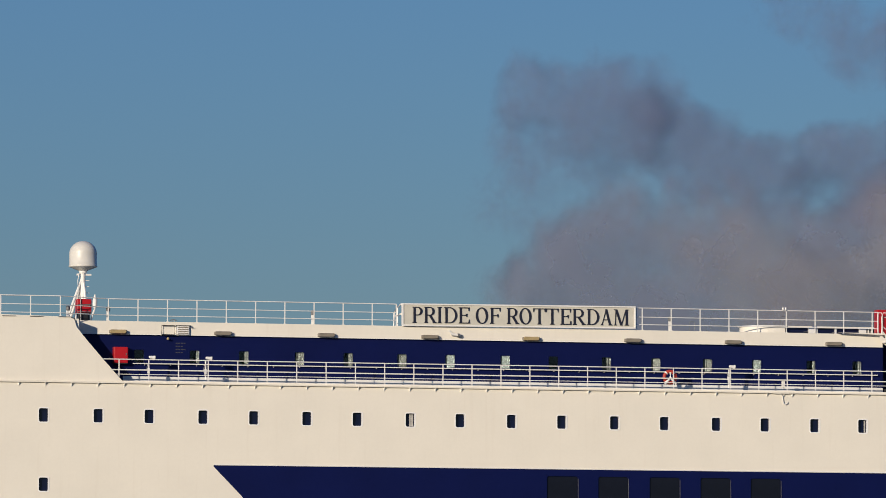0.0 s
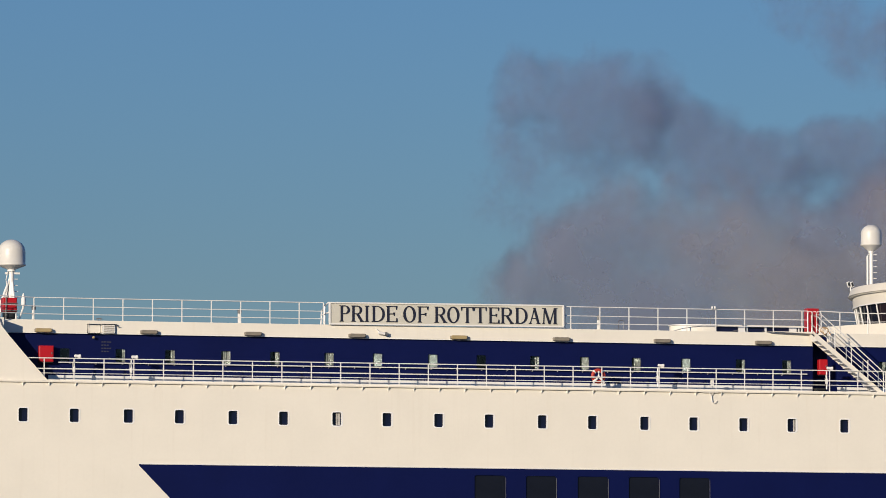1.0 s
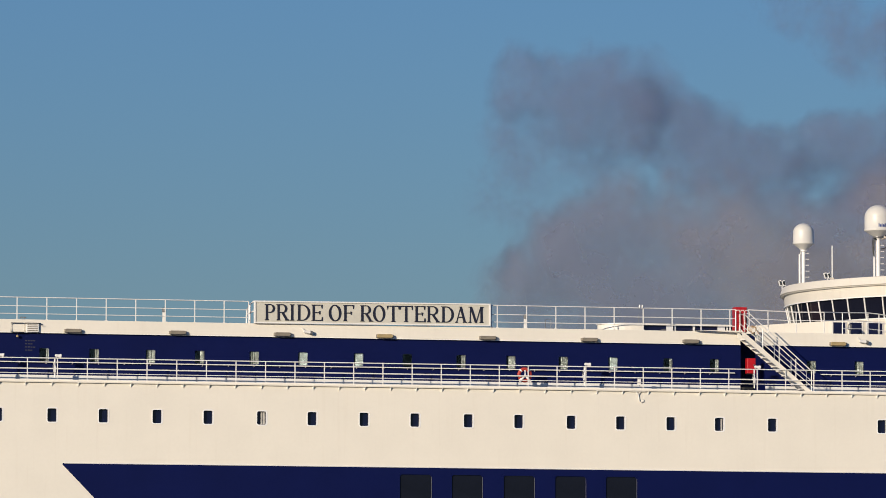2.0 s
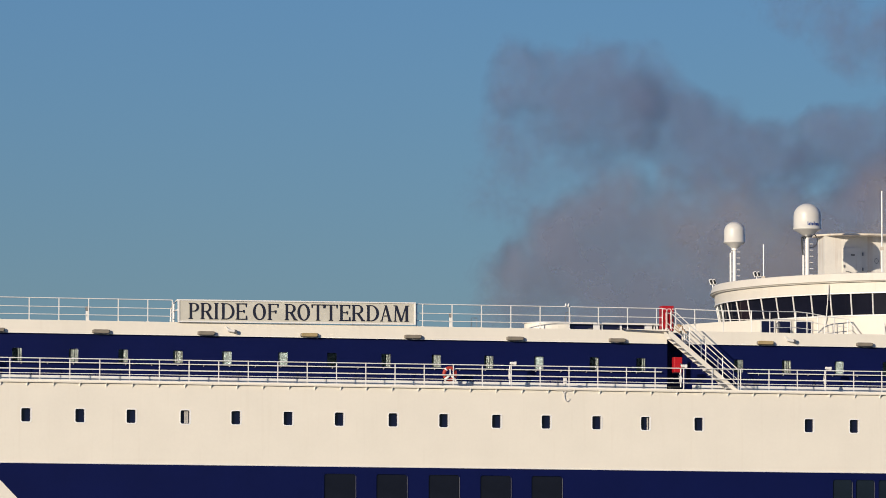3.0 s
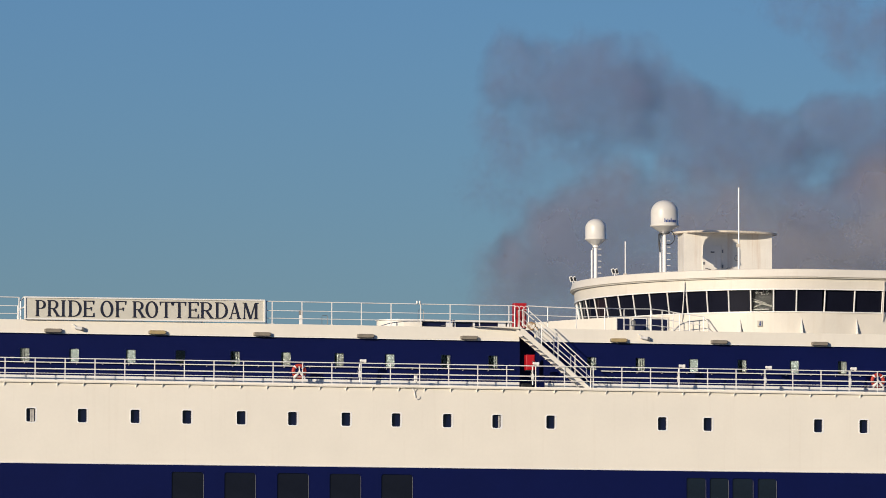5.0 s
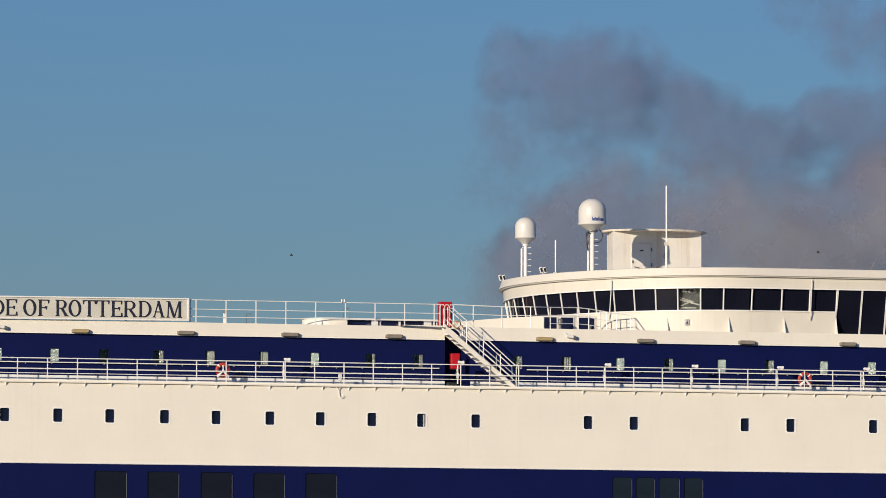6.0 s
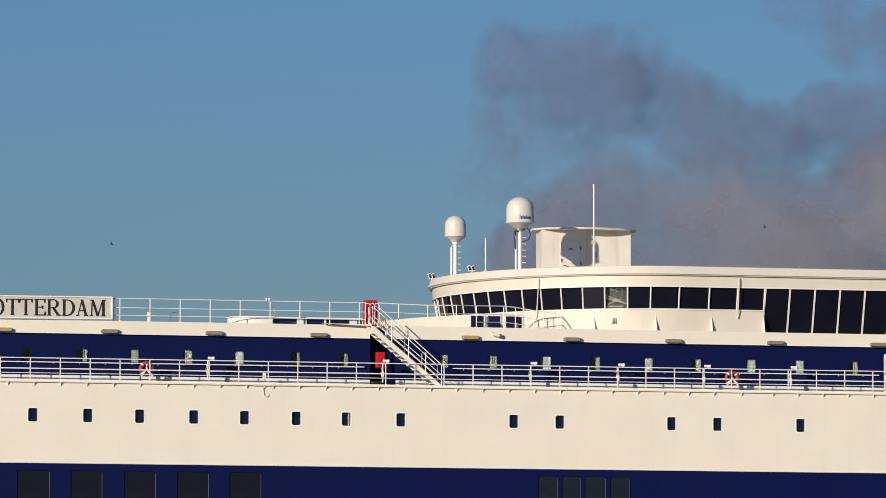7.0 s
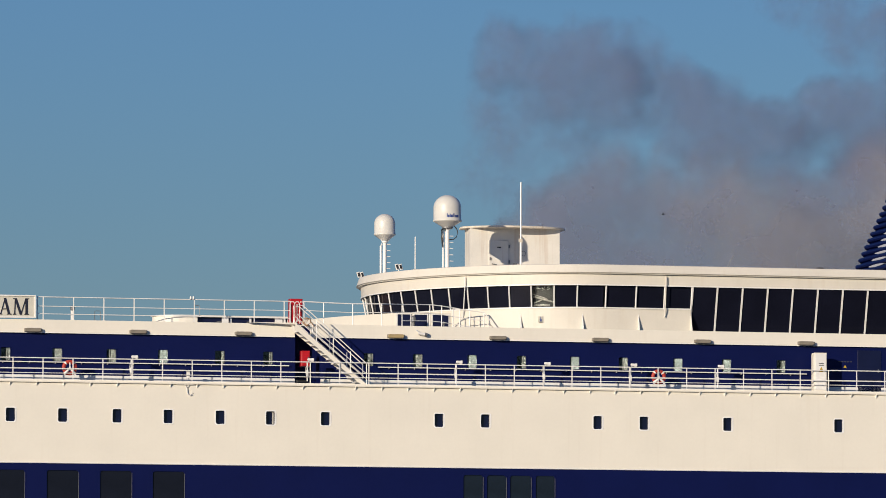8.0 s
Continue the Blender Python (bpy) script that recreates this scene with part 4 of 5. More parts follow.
for k in range(3):
    part("hoop", tubes([[(0.02 + 0.2 * k, 0, 0), (0.02 + 0.2 * k, 0, 0.85), (0.07 + 0.2 * k, 0, 0.93), (0.17 + 0.2 * k, 0, 0.93), (0.22 + 0.2 * k, 0, 0.85), (0.22 + 0.2 * k, 0, 0)]], 0.022, 6), WHITE_TRIM, hp)


def stair():
    s = aboard("deck_stair", 19.56, 0.15, 23.9, "white steel stair with pipe handrails between two decks", "stair")
    run, rise, wide = 2.84, 2.45, 0.72
    for y in (0.0, wide):
        b = bmesh.new()
        prism(b, [(-0.10, rise + 0.05), (0.0, rise + 0.01), (run + 0.14, 0.0), (run - 0.12, 0.0), (-0.10, rise - 0.18)], y, y + 0.03)
        part("stringer", b, WHITE, s)
    for k in range(12):
        x, z = run * (k + 0.6) / 12.6, rise * (1 - (k + 0.9) / 13) - 0.10
        part("tread", boxes((x - 0.12, x + 0.10, 0.031, wide - 0.001, z - 0.02, z + 0.015)), WHITE_TRIM, s)
    for y in (0.015, wide + 0.015):
        hr = part("handrail", tubes([[(-0.02, y, rise + 0.12), (-0.02, y, rise + 0.85), (0.25, y, rise + 0.80), (run + 0.12, y, 0.88), (run + 0.12, y, 0.0)]], 0.024, 6), WHITE_TRIM, s, "white pipe handrail")
        part("mid_rail", tubes([[(0.0, y, rise + 0.45), (run + 0.12, y, 0.45)]], 0.016, 5), WHITE_TRIM, hr)
        part("mid_rail", tubes([[(0.0, y, rise + 0.22), (run + 0.12, y, 0.22)]], 0.016, 5), WHITE_TRIM, hr)
        for f in (0.285, 0.54, 0.80):
            x = run * f
            part("baluster", tubes([[(x, y, rise * (1 - f)), (x, y, rise * (1 - f) + 0.9)]], 0.022, 6), WHITE_TRIM, hr)
    b = bmesh.new()
    prism(b, [(-2.0, rise + 0.13), (0.1, rise + 0.13), (0.1, rise + 0.06), (-0.2, rise + 0.06)], 0.62, 0.84)
    part("landing", b, WHITE, s)
    return s


stair()


rc = aboard("rope_coil", 20.12, 0.80, 26.35, "pale orange rope coil hung on the stair handrail", "rope")
b = bmesh.new()
for k in range(4):
    tube(b, [((0.17 - 0.02 * k) * math.cos(a) + 0.03 * k - 0.04, 0.02 * k, 0.20 + 0.15 * math.sin(a + 0.2 * k) - 0.5 * (0.03 * k)) for a in (2 * math.pi * q / 16 for q in range(17))], 0.018, 6)
part("coil", b, ROPE, rc)
part("tail", tubes([[(0.15, 0.03, 0.2), (0.22, 0.03, 0.08), (0.28, 0.03, 0.0)]], 0.018, 6), ROPE, rc)


def life_ring(x):
    o = aboard("life_ring", x, 0.24, 24.42, "orange and white life ring hung on the promenade railing", "life ring", "life rings")
    b = bmesh.new()
    R, q = 0.245, 0.078
    rr = [[b.verts.new(((R + q * math.cos(c)) * math.cos(a), q * 0.8 * math.sin(c), (R + q * math.cos(c)) * math.sin(a))) for c in (2 * math.pi * j / 10 for j in range(10))] for a in (2 * math.pi * k / 36 for k in range(36))]
    for k in range(36):
        for j in range(10):
            b.faces.new((rr[k][j], rr[(k + 1) % 36][j], rr[(k + 1) % 36][(j + 1) % 10], rr[k][(j + 1) % 10]))
    part("ring", b, ORANGE, o, smooth=True)
    for a in (45, 135, 225, 315):
        b = bmesh.new()
        rr = []
        for k in range(5):
            t = radians(a - 7 + 3.5 * k)
            rr.append([b.verts.new(((R + q * 1.07 * math.cos(c)) * math.cos(t), q * 0.88 * math.sin(c), (R + q * 1.07 * math.cos(c)) * math.sin(t))) for c in (2 * math.pi * j / 10 for j in range(10))])
        for u, w in zip(rr, rr[1:]):
            for j in range(10):
                b.faces.new((u[j], w[j], w[(j + 1) % 10], u[(j + 1) % 10]))
        part("band", b, WHITE_TRIM, o, "white reflective band", smooth=True)
    part("holder", tubes([[(0, -0.06, 0.2), (0, -0.08, -0.02), (-0.24, -0.09, -0.30)], [(0, -0.08, -0.02), (0.24, -0.09, -0.30)]], 0.045, 6), WHITE_TRIM, o, "white forked holder")
    return o


life_ring(9.95)
life_ring(35.21)


def bulkhead_lamp(mat, label):
    o = aboard("bulkhead_lamp", 0, 0.97, 26.0, label, "lamp", "fascia lamps")
    b = bmesh.new()
    n = 10
    prof = round_rect(0.70, 0.17, 0.075)
    rings = []
    for y, s in ((0.08, 1.0), (-0.04, 1.0), (-0.09, 0.93), (-0.115, 0.75)):
        rings.append([b.verts.new((u * (1 - (1 - s) * 0.3), y, w * s)) for u, w in prof])
    for a, c in zip(rings, rings[1:]):
        for k in range(len(a)):
            b.faces.new((a[k], a[(k + 1) % len(a)], c[(k + 1) % len(c)], c[k]))
    b.faces.new(rings[-1])
    part("diffuser", b, mat, o, smooth=False)
    part("end_cap", boxes((0.29, 0.37, -0.06, 0.09, -0.07, 0.07), bevel=0.02), LAMP_GREY, o)
    part("end_cap", boxes((-0.37, -0.29, -0.06, 0.09, -0.07, 0.07), bevel=0.02), LAMP_GREY, o)
    part("backplate", boxes((-0.3, 0.3, 0.08, 0.1, -0.05, 0.05)), STEEL, o)
    return o


LAMPS = [-13.65, -9.20, -4.78, -0.32, 4.07, 8.53, 12.96, 17.43, 23.96, 28.39, 32.86, 37.36, 41.95]
grey = bulkhead_lamp(LAMP_GREY, "grimy grey tubular lamp on the fascia")
amber = bulkhead_lamp(LAMP_YELLOW, "yellowed tubular lamp on the fascia")
for src, xs in ((grey, [x for k, x in enumerate(LAMPS) if k not in (0, 4, 8)]), (amber, [LAMPS[k] for k in (0, 4, 8)])):
    ABOARD[:] = [(o, (pose(xs[0], 0.97, 26.0) if o is src else m)) for o, m in ABOARD]
    src.matrix_basis = pose(xs[0], 0.97, 26.0)
    for x in xs[1:]:
        again(src, x, 0.97, 26.0)


def cctv(x, y, z, label="small white camera housing on a bracket under the deck edge"):
    o = aboard("security_camera", x, y, z, label, "camera")
    b = bmesh.new()
    tube(b, [(-0.14, -0.12, 0.02), (0.16, -0.12, -0.03)], 0.06, 10)
    part("housing", b, WHITE_TRIM, o)
    part("lens", tubes([[(0.14, -0.12, -0.027), (0.24, -0.12, -0.045)]], 0.085, 10), STEEL, o)
    part("bracket", tubes([[(0, 0.0, 0.0), (-0.05, -0.12, 0.0)], [(-0.2, 0.0, 0.16), (-0.2, -0.1, 0.14), (-0.1, -0.12, 0.05)]], 0.025, 6), WHITE_TRIM, o)
    return o


cctv(0.72, 1.07, 26.12)
cctv(25.06, 1.07, 26.12)


def rail_light(x, side=1):
    o = aboard("deck_floodlight", x, 0.12, 24.0, "white floodlight on a pole at the promenade railing", "floodlight", "railing floodlights")
    part("pole", tubes([[(-0.1 * side, 0.02, 0), (-0.1 * side, 0.02, 0.82)]], 0.03, 6), WHITE_TRIM, o)
    part("ballast_box", boxes((-0.15, -0.06, -0.05, 0.06, 0.22, 0.46), bevel=0.015), WHITE_TRIM, o)
    hd = part("head", lathe(bmesh.new(), [(0.03, -0.13), (0.055, -0.11), (0.065, 0.04), (0.085, 0.10), (0.085, 0.13)], seg=12), WHITE_TRIM, o)
    hd.matrix_basis = pose(0.03, 0, 0.90, 0, 96, 0)
    part("front_glass", lathe(bmesh.new(), [(0.08, 0.125), (0.078, 0.15), (0.0, 0.16)], seg=12), STEEL, hd)
    part("yoke", tubes([[(-0.1, 0.02, 0.80), (-0.02, 0.10, 0.84), (0.03, 0.10, 0.92)]], 0.018, 5), WHITE_TRIM, o)
    part("conduit", tubes([[(-0.1, -0.05, 0.66), (-0.17, -0.05, 0.58), (-0.19, -0.05, 0.42), (-0.16, -0.05, 0.26), (-0.11, -0.03, 0.16)]], 0.011, 5), WHITE_TRIM, o)
    return o


first_light = rail_light(-12.40)
for x in (-10.0, 12.62, 20.08, 26.46, 30.28, 34.05, 37.88):
    again(first_light, x, 0.12, 24.0)


def rail_fitting(x, y, z):
    o = aboard("rail_fitting", x, y, z, "small white signal lamp on a post by the upper railing", "lamp", "railing fittings")
    part("post", boxes((-0.05, 0.05, -0.04, 0.04, 0, 0.42), bevel=0.01), WHITE_TRIM, o)
    part("cap", lathe(bmesh.new(), [(0.07, 0.40), (0.09, 0.44), (0.09, 0.56), (0.05, 0.60), (0.0, 0.61)], x=0.02, seg=12), STEEL, o)
    return o


ff = rail_fitting(-5.34, 1.2, UP)
for x in (-14.05, 10.2, -15.75):
    again(ff, x, 1.2, UP)
bx = aboard("junction_box", 14.94, 0.16, 24.05, "white junction box on the promenade railing", "box")
part("box", boxes((-0.07, 0.07, 0, 0.12, 0.0, 0.32), bevel=0.02), WHITE_TRIM, bx)
part("conduit", tubes([[(0.0, 0.05, 0.1), (0.03, 0.05, -0.05)]], 0.02, 5), STEEL, bx)
bk = aboard("deck_box", 19.70, 0.74, 23.88, "low black box on the promenade deck", "box")
part("body", boxes((0, 0.42, 0, 0.4, 0, 0.18), bevel=0.02), BLACK, bk)
part("lid", boxes((-0.01, 0.43, -0.01, 0.41, 0.18, 0.21), bevel=0.01), BLACK, bk)
hk = aboard("steel_hook", 14.84, -0.02, 23.79, "bent white steel hook hanging under the deck edge", "hook")
part("top_plate", boxes((-0.42, 0.30, -0.08, -0.02, -0.02, 0.015)), SALTED, hk)
part("hook", tubes([[(-0.12, -0.04, 0.0), (-0.02, -0.05, -0.14), (0.0, -0.05, -0.3), (0.03, -0.05, -0.42), (0.1, -0.05, -0.47), (0.19, -0.05, -0.42), (0.2, -0.05, -0.34)], [(0.1, -0.04, 0.0), (-0.02, -0.05, -0.14)]], 0.017, 6), WHITE_TRIM, hk)


def whip(x, y, z, h, r, label):
    o = aboard("whip_antenna", x, y, z, label, "antenna")
    part("rod", tubes([[(0, 0, h * 0.3), (0, 0, h)]], r, 6), WHITE_TRIM, o)
    part("sleeve", tubes([[(0, 0, 0), (0, 0, h * 0.34)]], r * 1.6, 8), WHITE_TRIM, o)
    part("clamp", boxes((-0.09, 0.06, -0.06, 0.06, h * 0.30, h * 0.34)), RUSTY, o)
    return o


whip(30.11, 3.9, TOP, 3.69, 0.032, "tall white whip antenna on the deckhouse roof")
whip(28.17, 15.5, TOP, 2.20, 0.028, "short white whip antenna at the roof edge")


def roof_flood(x, y, z):
    o = aboard("roof_floodlight", x, y, z, "small tilted floodlight on the roof edge", "floodlight", "roof floodlights")
    part("stem", tubes([[(0, 0, 0), (0, 0, 0.24)]], 0.022, 6), WHITE_TRIM, o)
    for k, mat in ((-1, WHITE_TRIM), (1, WHITE_TRIM)):
        hd = part("head", boxes((-0.07, 0.07, -0.05, 0.05, -0.13, 0.13), bevel=0.02), mat, o)
        hd.matrix_basis = pose(0.08 * k, 0, 0.30, 0, -18, 0)
        part("lens", boxes((-0.045, 0.045, -0.06, -0.05, -0.09, 0.09)), BLACK, hd)
    return o


roof_flood(25.28, 13.75, TOP + 0.02)
roof_flood(25.87, 8.75, TOP + 0.02)

cab = aboard("service_cabinet", 42.07, 0.2, 23.9, "tall white electrical cabinet with a yellow warning sign", "cabinet")
part("body", boxes((0, 0.56, 0, 0.4, 0, 1.66), bevel=0.015), WHITE, cab)
part("door", boxes((0.05, 0.53, -0.015, 0.0, 0.08, 1.6), bevel=0.005), WHITE_TRIM, cab)
part("side_panel", boxes((-0.02, 0.0, 0.05, 0.35, 0.1, 1.58)), SALTED, cab)
part("label_bar", boxes((0.2, 0.42, -0.02, -0.015, 1.18, 1.22), (0.2, 0.42, -0.02, -0.015, 1.10, 1.14)), STEEL, cab)
b = bmesh.new()
prism(b, [(0.23, 0.92), (0.39, 0.92), (0.31, 1.06)], -0.022, -0.015)
part("warning_sign", b, YELLOW, cab, "yellow warning triangle")
part("text_bar", boxes((0.23, 0.39, -0.02, -0.015, 0.84, 0.88)), YELLOW, cab)

dr = part("blue_door", boxes((44.30, 45.35, WALL_Y - 0.03, WALL_Y, 23.98, 25.75), bevel=0.01), DARK_NAVY, ferry, "dark navy steel door in the wall")
part("door_handle", boxes((45.2, 45.24, WALL_Y - 0.08, WALL_Y - 0.03, 24.8, 24.95)), STEEL, dr)
pl = aboard("warning_plate", 43.74, WALL_Y, 25.05, "yellow warning triangle and worn lettering on the wall", "sign")
b = bmesh.new()
prism(b, [(-0.07, -0.06), (0.07, -0.06), (0.0, 0.07)], -0.012, 0.0)
part("triangle", b, YELLOW, pl)
part("text_bar", boxes(*[(-0.3 + 0.13 * k, -0.2 + 0.13 * k, -0.006, 0.0, 0.18, 0.22) for k in range(5)]), STENCIL, pl)
nt = aboard("stencilled_notice", -10.95, WALL_Y, 25.42, "faded stencilled lines on the blue wall", "notice")
part("text_bar", boxes(*[(-0.22 + 0.11 * k, -0.14 + 0.11 * k, -0.006, 0.0, -0.13 * j + 0.13, -0.13 * j + 0.17) for j in range(4) for k in range(4 - j % 2)]), STENCIL, nt)
tb = aboard("hatch_frame", -11.80, 1.02, 25.72, "dark open frame and white louvred box on the fascia", "hatch")
part("frame", tubes([[(0, -0.03, 0.19), (0.55, -0.03, 0.19), (0.55, -0.03, 0.57), (0, -0.03, 0.57), (0, -0.03, 0.19)]], 0.02, 6), BLACK, tb)
part("louvre_box", boxes((0.64, 1.16, -0.06, 0.05, 0.20, 0.55), bevel=0.01), WHITE_TRIM, tb)
part("louvre_hood", boxes((0.60, 1.22, -0.09, 0.05, 0.555, 0.585)), BLACK, tb)
part("hood_arm", tubes([[(1.2, -0.06, 0.5), (1.34, -0.06, 0.49)]], 0.015, 5), STEEL, tb)
for k in range(4):
    part("slat", boxes((0.68, 1.12, -0.075, -0.06, 0.24 + 0.08 * k, 0.275 + 0.08 * k)), LAMP_GREY, tb)
part("lamp_knob", lathe(bmesh.new(), [(0.05, -0.02), (0.06, 0.02), (0.04, 0.07), (0, 0.08)], x=0.27, seg=10), LAMP_YELLOW, tb)
ml = aboard("mast_lamp_pair", 15.25, 1.06, 27.40, "pair of small white lamps on the railing top", "lamp")
for k in (-1, 1):
    part("lamp", lathe(bmesh.new(), [(0.03, 0.0), (0.04, 0.04), (0.035, 0.12), (0.0, 0.14)], x=0.06 * k, seg=10), WHITE_TRIM, ml)
an = aboard("bent_aerial", 39.3, 4.0, TOP, "thin bent aerial on the deckhouse roof", "antenna")
part("rod", tubes([[(0, 0, 0), (0.05, 0, 0.3), (0.3, 0, 0.75)]], 0.014, 5), STEEL, an)
# cleat shape added in place of a small dark bird-like spot
cl = aboard("dark_spot_cleat", -11.3, 1.05, UP, "small dark cleat shape added for a bird-like spot on the fascia top", "cleat")
part("cleat", tubes([[(-0.14, 0, 0.05), (-0.06, 0, 0.09), (0.06, 0, 0.09), (0.14, 0, 0.05)], [(-0.05, 0, 0), (-0.05, 0, 0.09)], [(0.05, 0, 0), (0.05, 0, 0.09)]], 0.02, 6), STEEL, cl)
for hx, hy, hz in ((11.42, 2.0, UP), (15.95, 3.6, 26.86)):
    hh = aboard("pipe_hoop", hx, hy, hz, "thin dark pipe hoop standing on the upper deck", "hoop", "pipe hoops")
    part("hoop", tubes([[(-0.12, 0, 0), (-0.12, 0, 0.42), (-0.08, 0, 0.46), (0.08, 0, 0.46), (0.12, 0, 0.42), (0.12, 0, 0)]], 0.014, 5), STEEL, hh)
vt = aboard("roof_vent_cap", 43.5, 4.0, TOP, "small dark vent cap on the roof", "vent")
part("cap", boxes((-0.15, 0.15, -0.1, 0.1, 0, 0.29), bevel=0.03), BLACK, vt)

# ---- smoke: soft billowing bodies that drift apart ----
DRIFT = []
CELL = 0.30


def smoke_body(name, puffs, y, deep, way, label, seed, mat):
    """One hollow billowing body. puffs: (x, z, radius, strength) in metres, run together; way: drift over the whole clip."""
    cx = sum(p[0] for p in puffs) / len(puffs)
    cz = sum(p[1] for p in puffs) / len(puffs)
    x0, x1 = min(p[0] - p[2] for p in puffs) - 2, max(p[0] + p[2] for p in puffs) + 2
    z0, z1 = min(p[1] - p[2] for p in puffs) - 2, max(p[1] + p[2] for p in puffs) + 2
    nx, nz = int((x1 - x0) / CELL) + 1, int((z1 - z0) / CELL) + 1
    xs, zs = np.meshgrid(x0 + CELL * np.arange(nx), z0 + CELL * np.arange(nz), indexing="ij")
    wx, wz = np.zeros_like(xs), np.zeros_like(xs)
    for i in range(nx):
        for k in range(nz):
            px, pz = xs[i, k], zs[i, k]
            v = noise.noise_vector((px * 0.22, seed * 5.3, pz * 0.22)) * 1.5 + noise.noise_vector((px * 0.65, seed * 2.9, pz * 0.65)) * 0.65
            wx[i, k], wz[i, k] = v.x, v.z
    clear = np.ones_like(xs)
    for px, pz, r, s in puffs:
        q = np.clip(1 - np.hypot(xs + wx - px, zs + wz - pz) / r, 0, 1)
        clear *= 1 - s * q * q * (3 - 2 * q)
    dens = 1 - clear
    dens[0, :] = dens[-1, :] = dens[:, 0] = dens[:, -1] = 0
    verts, faces, fade = [], [], []
    for side in (-1, 1):
        base = len(verts)
        bulge = side * deep * dens
        verts += [(a - cx, c, e - cz) for a, c, e in zip(xs.ravel(), bulge.ravel(), zs.ravel())]
        fade += list(dens.ravel())
        for i in range(nx - 1):
            for k in range(nz - 1):
                if dens[i:i + 2, k:k + 2].max() > 0.004:
                    u = base + i * nz + k
                    faces.append((u, u + nz, u + nz + 1, u + 1))
    me = bpy.data.meshes.new(name)
    me.from_pydata(verts, [], faces)
    at = me.attributes.new("smoke_fade", "FLOAT", "POINT")
    at.data.foreach_set("value", [float(f) for f in fade])
    me.materials.append(mat)
    me.shade_smooth()
    ob = new(name, me)
    tagged(ob, label, "smoke", "funnel smoke", kind="stuff")
    DRIFT.append((ob, (cx, y, cz), way))
    return ob


def at_sky(rows):
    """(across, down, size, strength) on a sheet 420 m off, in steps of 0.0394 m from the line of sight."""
    return [((u - 784) * 0.0394, 42.66 + (441 - w) * 0.0394, r * 0.0394, s) for u, w, r, s in rows]


smoke_body("smoke_lobe", at_sky([(960, 135, 85, .6), (920, 175, 80, .5), (1030, 160, 110, .6), (1000, 225, 105, .5), (1095, 165, 100, .6), (1150, 165, 90, .55), (1075, 235, 120, .55), (1150, 245, 110, .5), (885, 195, 55, .3)]),
           420, 2.6, (-1.6, 0, 2.6), "torn brown-grey smoke curling up", 3, SMOKE)
smoke_body("smoke_shoulder", at_sky([(1160, 190, 100, .45), (1210, 195, 90, .5), (1230, 235, 110, .6), (1290, 240, 100, .6), (1325, 275, 95, .55), (1250, 300, 110, .5), (1170, 280, 90, .35), (1395, 315, 120, .5), (1320, 335, 100, .5), (1120, 230, 90, .35)]),
           421, 2.4, (0.2, 0, 2.5), "torn grey smoke trailing from the plume", 11, SMOKE)
smoke_body("smoke_wisp", at_sky([(940, 260, 110, .34), (900, 330, 100, .26), (980, 320, 110, .32), (1060, 310, 100, .3), (890, 240, 90, .3), (960, 390, 90, .22)]),
           423, 1.2, (-1.5, 0, 2.2), "thin torn wisps of smoke", 13, SMOKE)
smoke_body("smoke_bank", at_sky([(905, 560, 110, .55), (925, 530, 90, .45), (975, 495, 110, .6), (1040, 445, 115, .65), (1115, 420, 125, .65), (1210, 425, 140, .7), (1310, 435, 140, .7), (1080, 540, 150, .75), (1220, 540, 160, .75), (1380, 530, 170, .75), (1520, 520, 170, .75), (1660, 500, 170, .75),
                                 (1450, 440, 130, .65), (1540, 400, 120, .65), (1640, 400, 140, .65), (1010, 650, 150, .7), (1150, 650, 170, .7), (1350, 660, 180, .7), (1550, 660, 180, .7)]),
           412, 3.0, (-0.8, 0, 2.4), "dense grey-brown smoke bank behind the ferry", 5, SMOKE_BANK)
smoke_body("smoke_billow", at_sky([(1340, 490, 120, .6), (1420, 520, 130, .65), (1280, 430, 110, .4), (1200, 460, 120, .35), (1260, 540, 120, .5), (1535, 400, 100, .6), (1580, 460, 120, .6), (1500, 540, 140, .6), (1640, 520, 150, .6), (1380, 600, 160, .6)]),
           402, 3.0, (-0.4, 0, 2.9), "tan billows of smoke, lightened as if sunlit", 17, SMOKE_TAN)
smoke_body("smoke_side", at_sky([(1440, 260, 90, .5), (1490, 235, 90, .55), (1545, 260, 100, .55), (1500, 310, 120, .5), (1420, 310, 90, .4), (1600, 300, 130, .5), (1570, 350, 120, .45), (1620, 220, 110, .45)]),
           425, 2.4, (0.0, 0, 3.3), "brown-grey smoke curling up", 7, SMOKE)
smoke_body("smoke_corner", at_sky([(1370, -15, 80, .35), (1430, 0, 90, .38), (1500, 15, 100, .4), (1565, 40, 110, .42), (1600, 90, 100, .35), (1530, 80, 80, .25), (1640, 0, 120, .45)]),
           428, 1.6, (-0.3, 0, 1.0), "thin high wisps of smoke", 9, SMOKE)


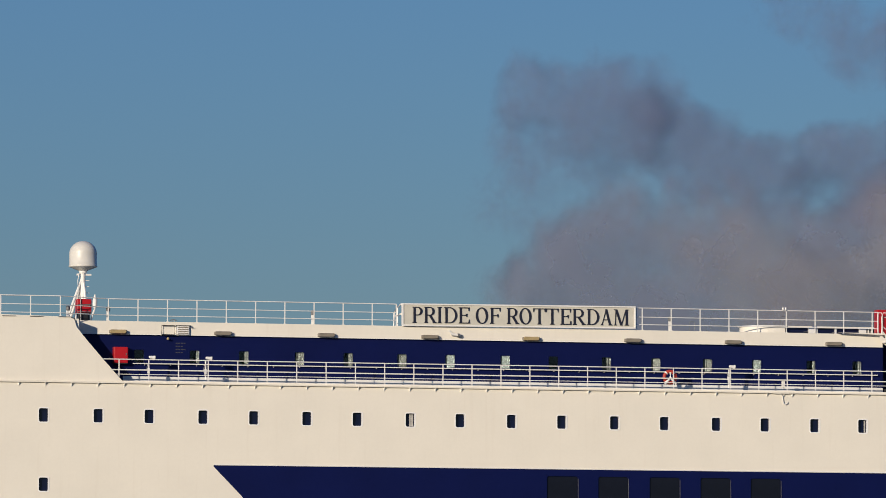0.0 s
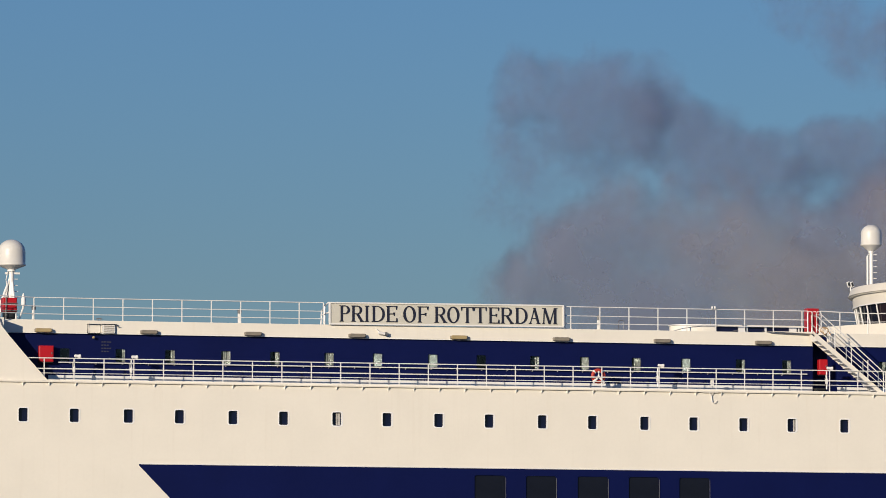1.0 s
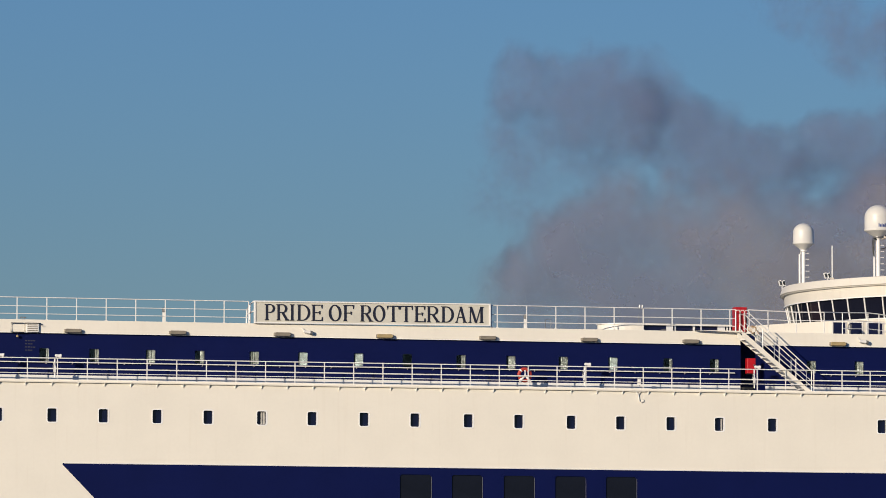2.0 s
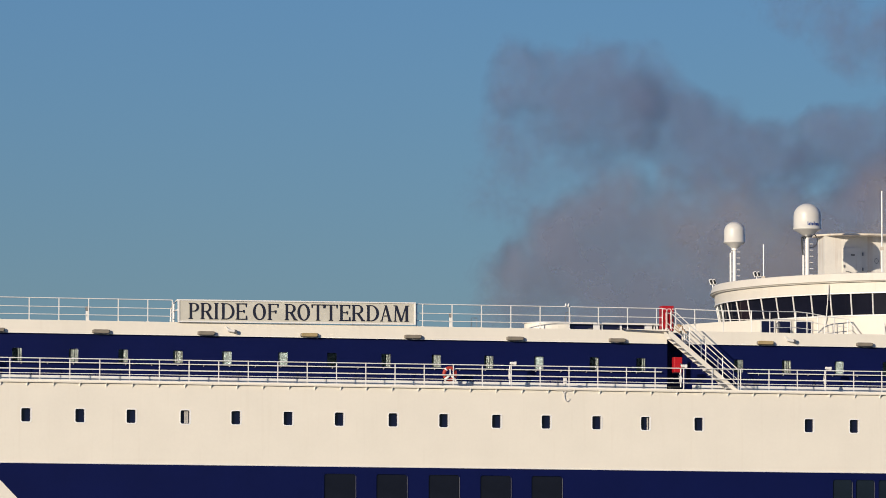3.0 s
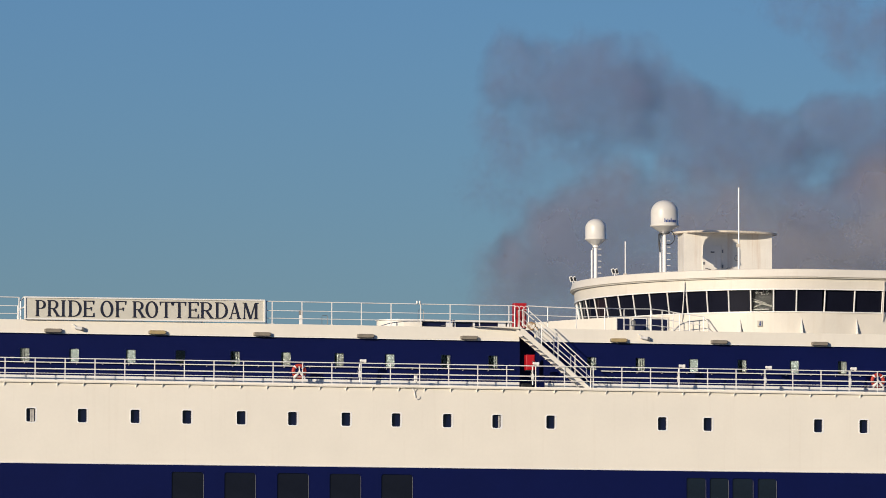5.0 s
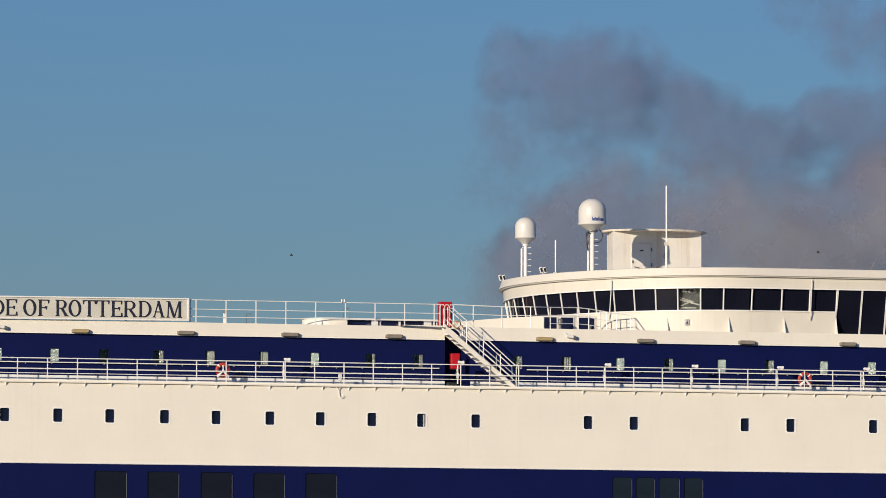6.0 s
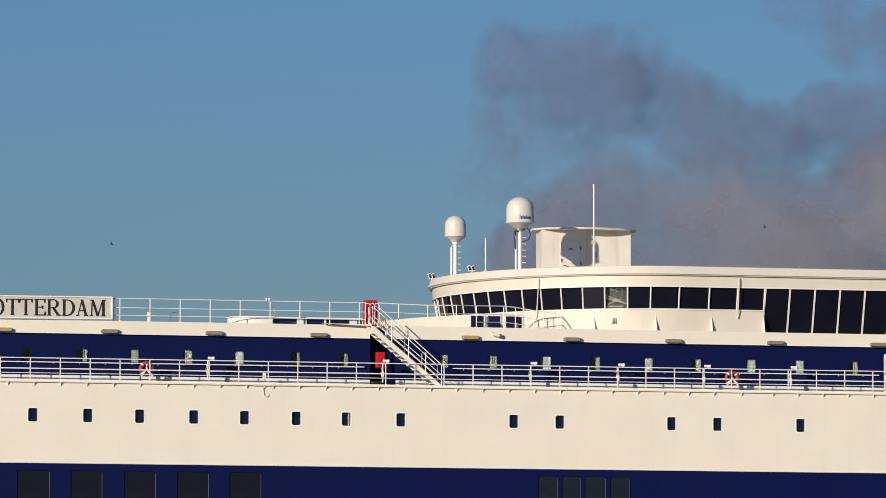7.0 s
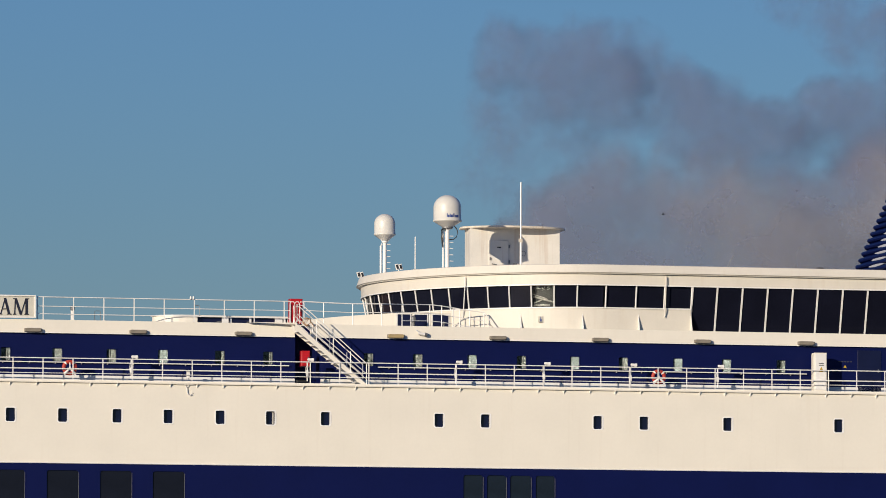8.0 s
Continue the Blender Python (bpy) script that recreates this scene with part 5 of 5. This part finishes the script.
# ---- birds far behind ----
def bird(rows, label, depth, size):
    """rows: (seconds, across, down) along the line of sight at a depth in metres."""
    o = new("bird")
    tagged(o, label, "bird", "gulls")
    b = bmesh.new()
    lathe(b, [(r * size, z * size) for r, z in ((0.0, -0.22), (0.05, -0.14), (0.07, 0.0), (0.05, 0.14), (0.0, 0.24))], seg=8)
    bmesh.ops.rotate(b, verts=b.verts, matrix=Matrix.Rotation(radians(90), 3, "Y"))
    part("body", b, FEATHER, o)
    for side in (-1, 1):
        b = bmesh.new()
        prism(b, [(x * size, y * side * size) for x, y in ((-0.10, 0.0), (0.08, 0.0), (0.05, 0.28), (0.10, 0.55), (-0.02, 0.30))], -0.012, 0.012, "z")
        w = part("wing", b, FEATHER, o)
        w.matrix_basis = pose(0, 0.03 * side * size, 0.02, 24 * side, 0, 0)
    return o, rows, depth


def far(u, w, depth):
    k = depth / 10673.0
    return ((u - 784) * k, depth, 10 + depth * 0.07776 + (441 - w) * k)


BIRDS = [bird([(0, 2700, 500), (4.5, 1095, 457), (4.7, 1014, 455), (6.0, 515, 453), (6.5, 343, 448), (7.0, 196, 434), (8.0, -120, 420)], "small dark bird in flight against the sky", 600.0, 0.85),
         bird([(0, 1990, 560), (5.0, 1540, 490), (6.0, 1450, 446), (6.5, 1407, 427), (7.0, 1355, 401), (8.0, 1175, 379)], "small dark bird climbing against the smoke", 390.0, 0.5)]


def motions():
    times = [0.0, 0.1, 0.3, 0.6, 1.0, 1.5, 2, 2.5, 3, 3.5, 4, 4.5, 5, 5.5, 6, 6.5, 7, 7.4, 7.7, 7.9, 8.0]
    for ob, m in ABOARD:
        walk(ob, [(t, ferry_pose(t) @ m) for t in times])
    for ob, (x, y, z), (dx, dy, dz) in DRIFT:
        walk(ob, [(t, pose(x + dx * t / 8, y + dy * t / 8, z + dz * t / 8)) for t in times])
    for ob, rows, depth in BIRDS:
        walk(ob, [(t, Matrix.Translation(far(u, w, depth)) @ pose(0, 0, 0, 0, 0, 180)) for t, u, w in rows])


motions()
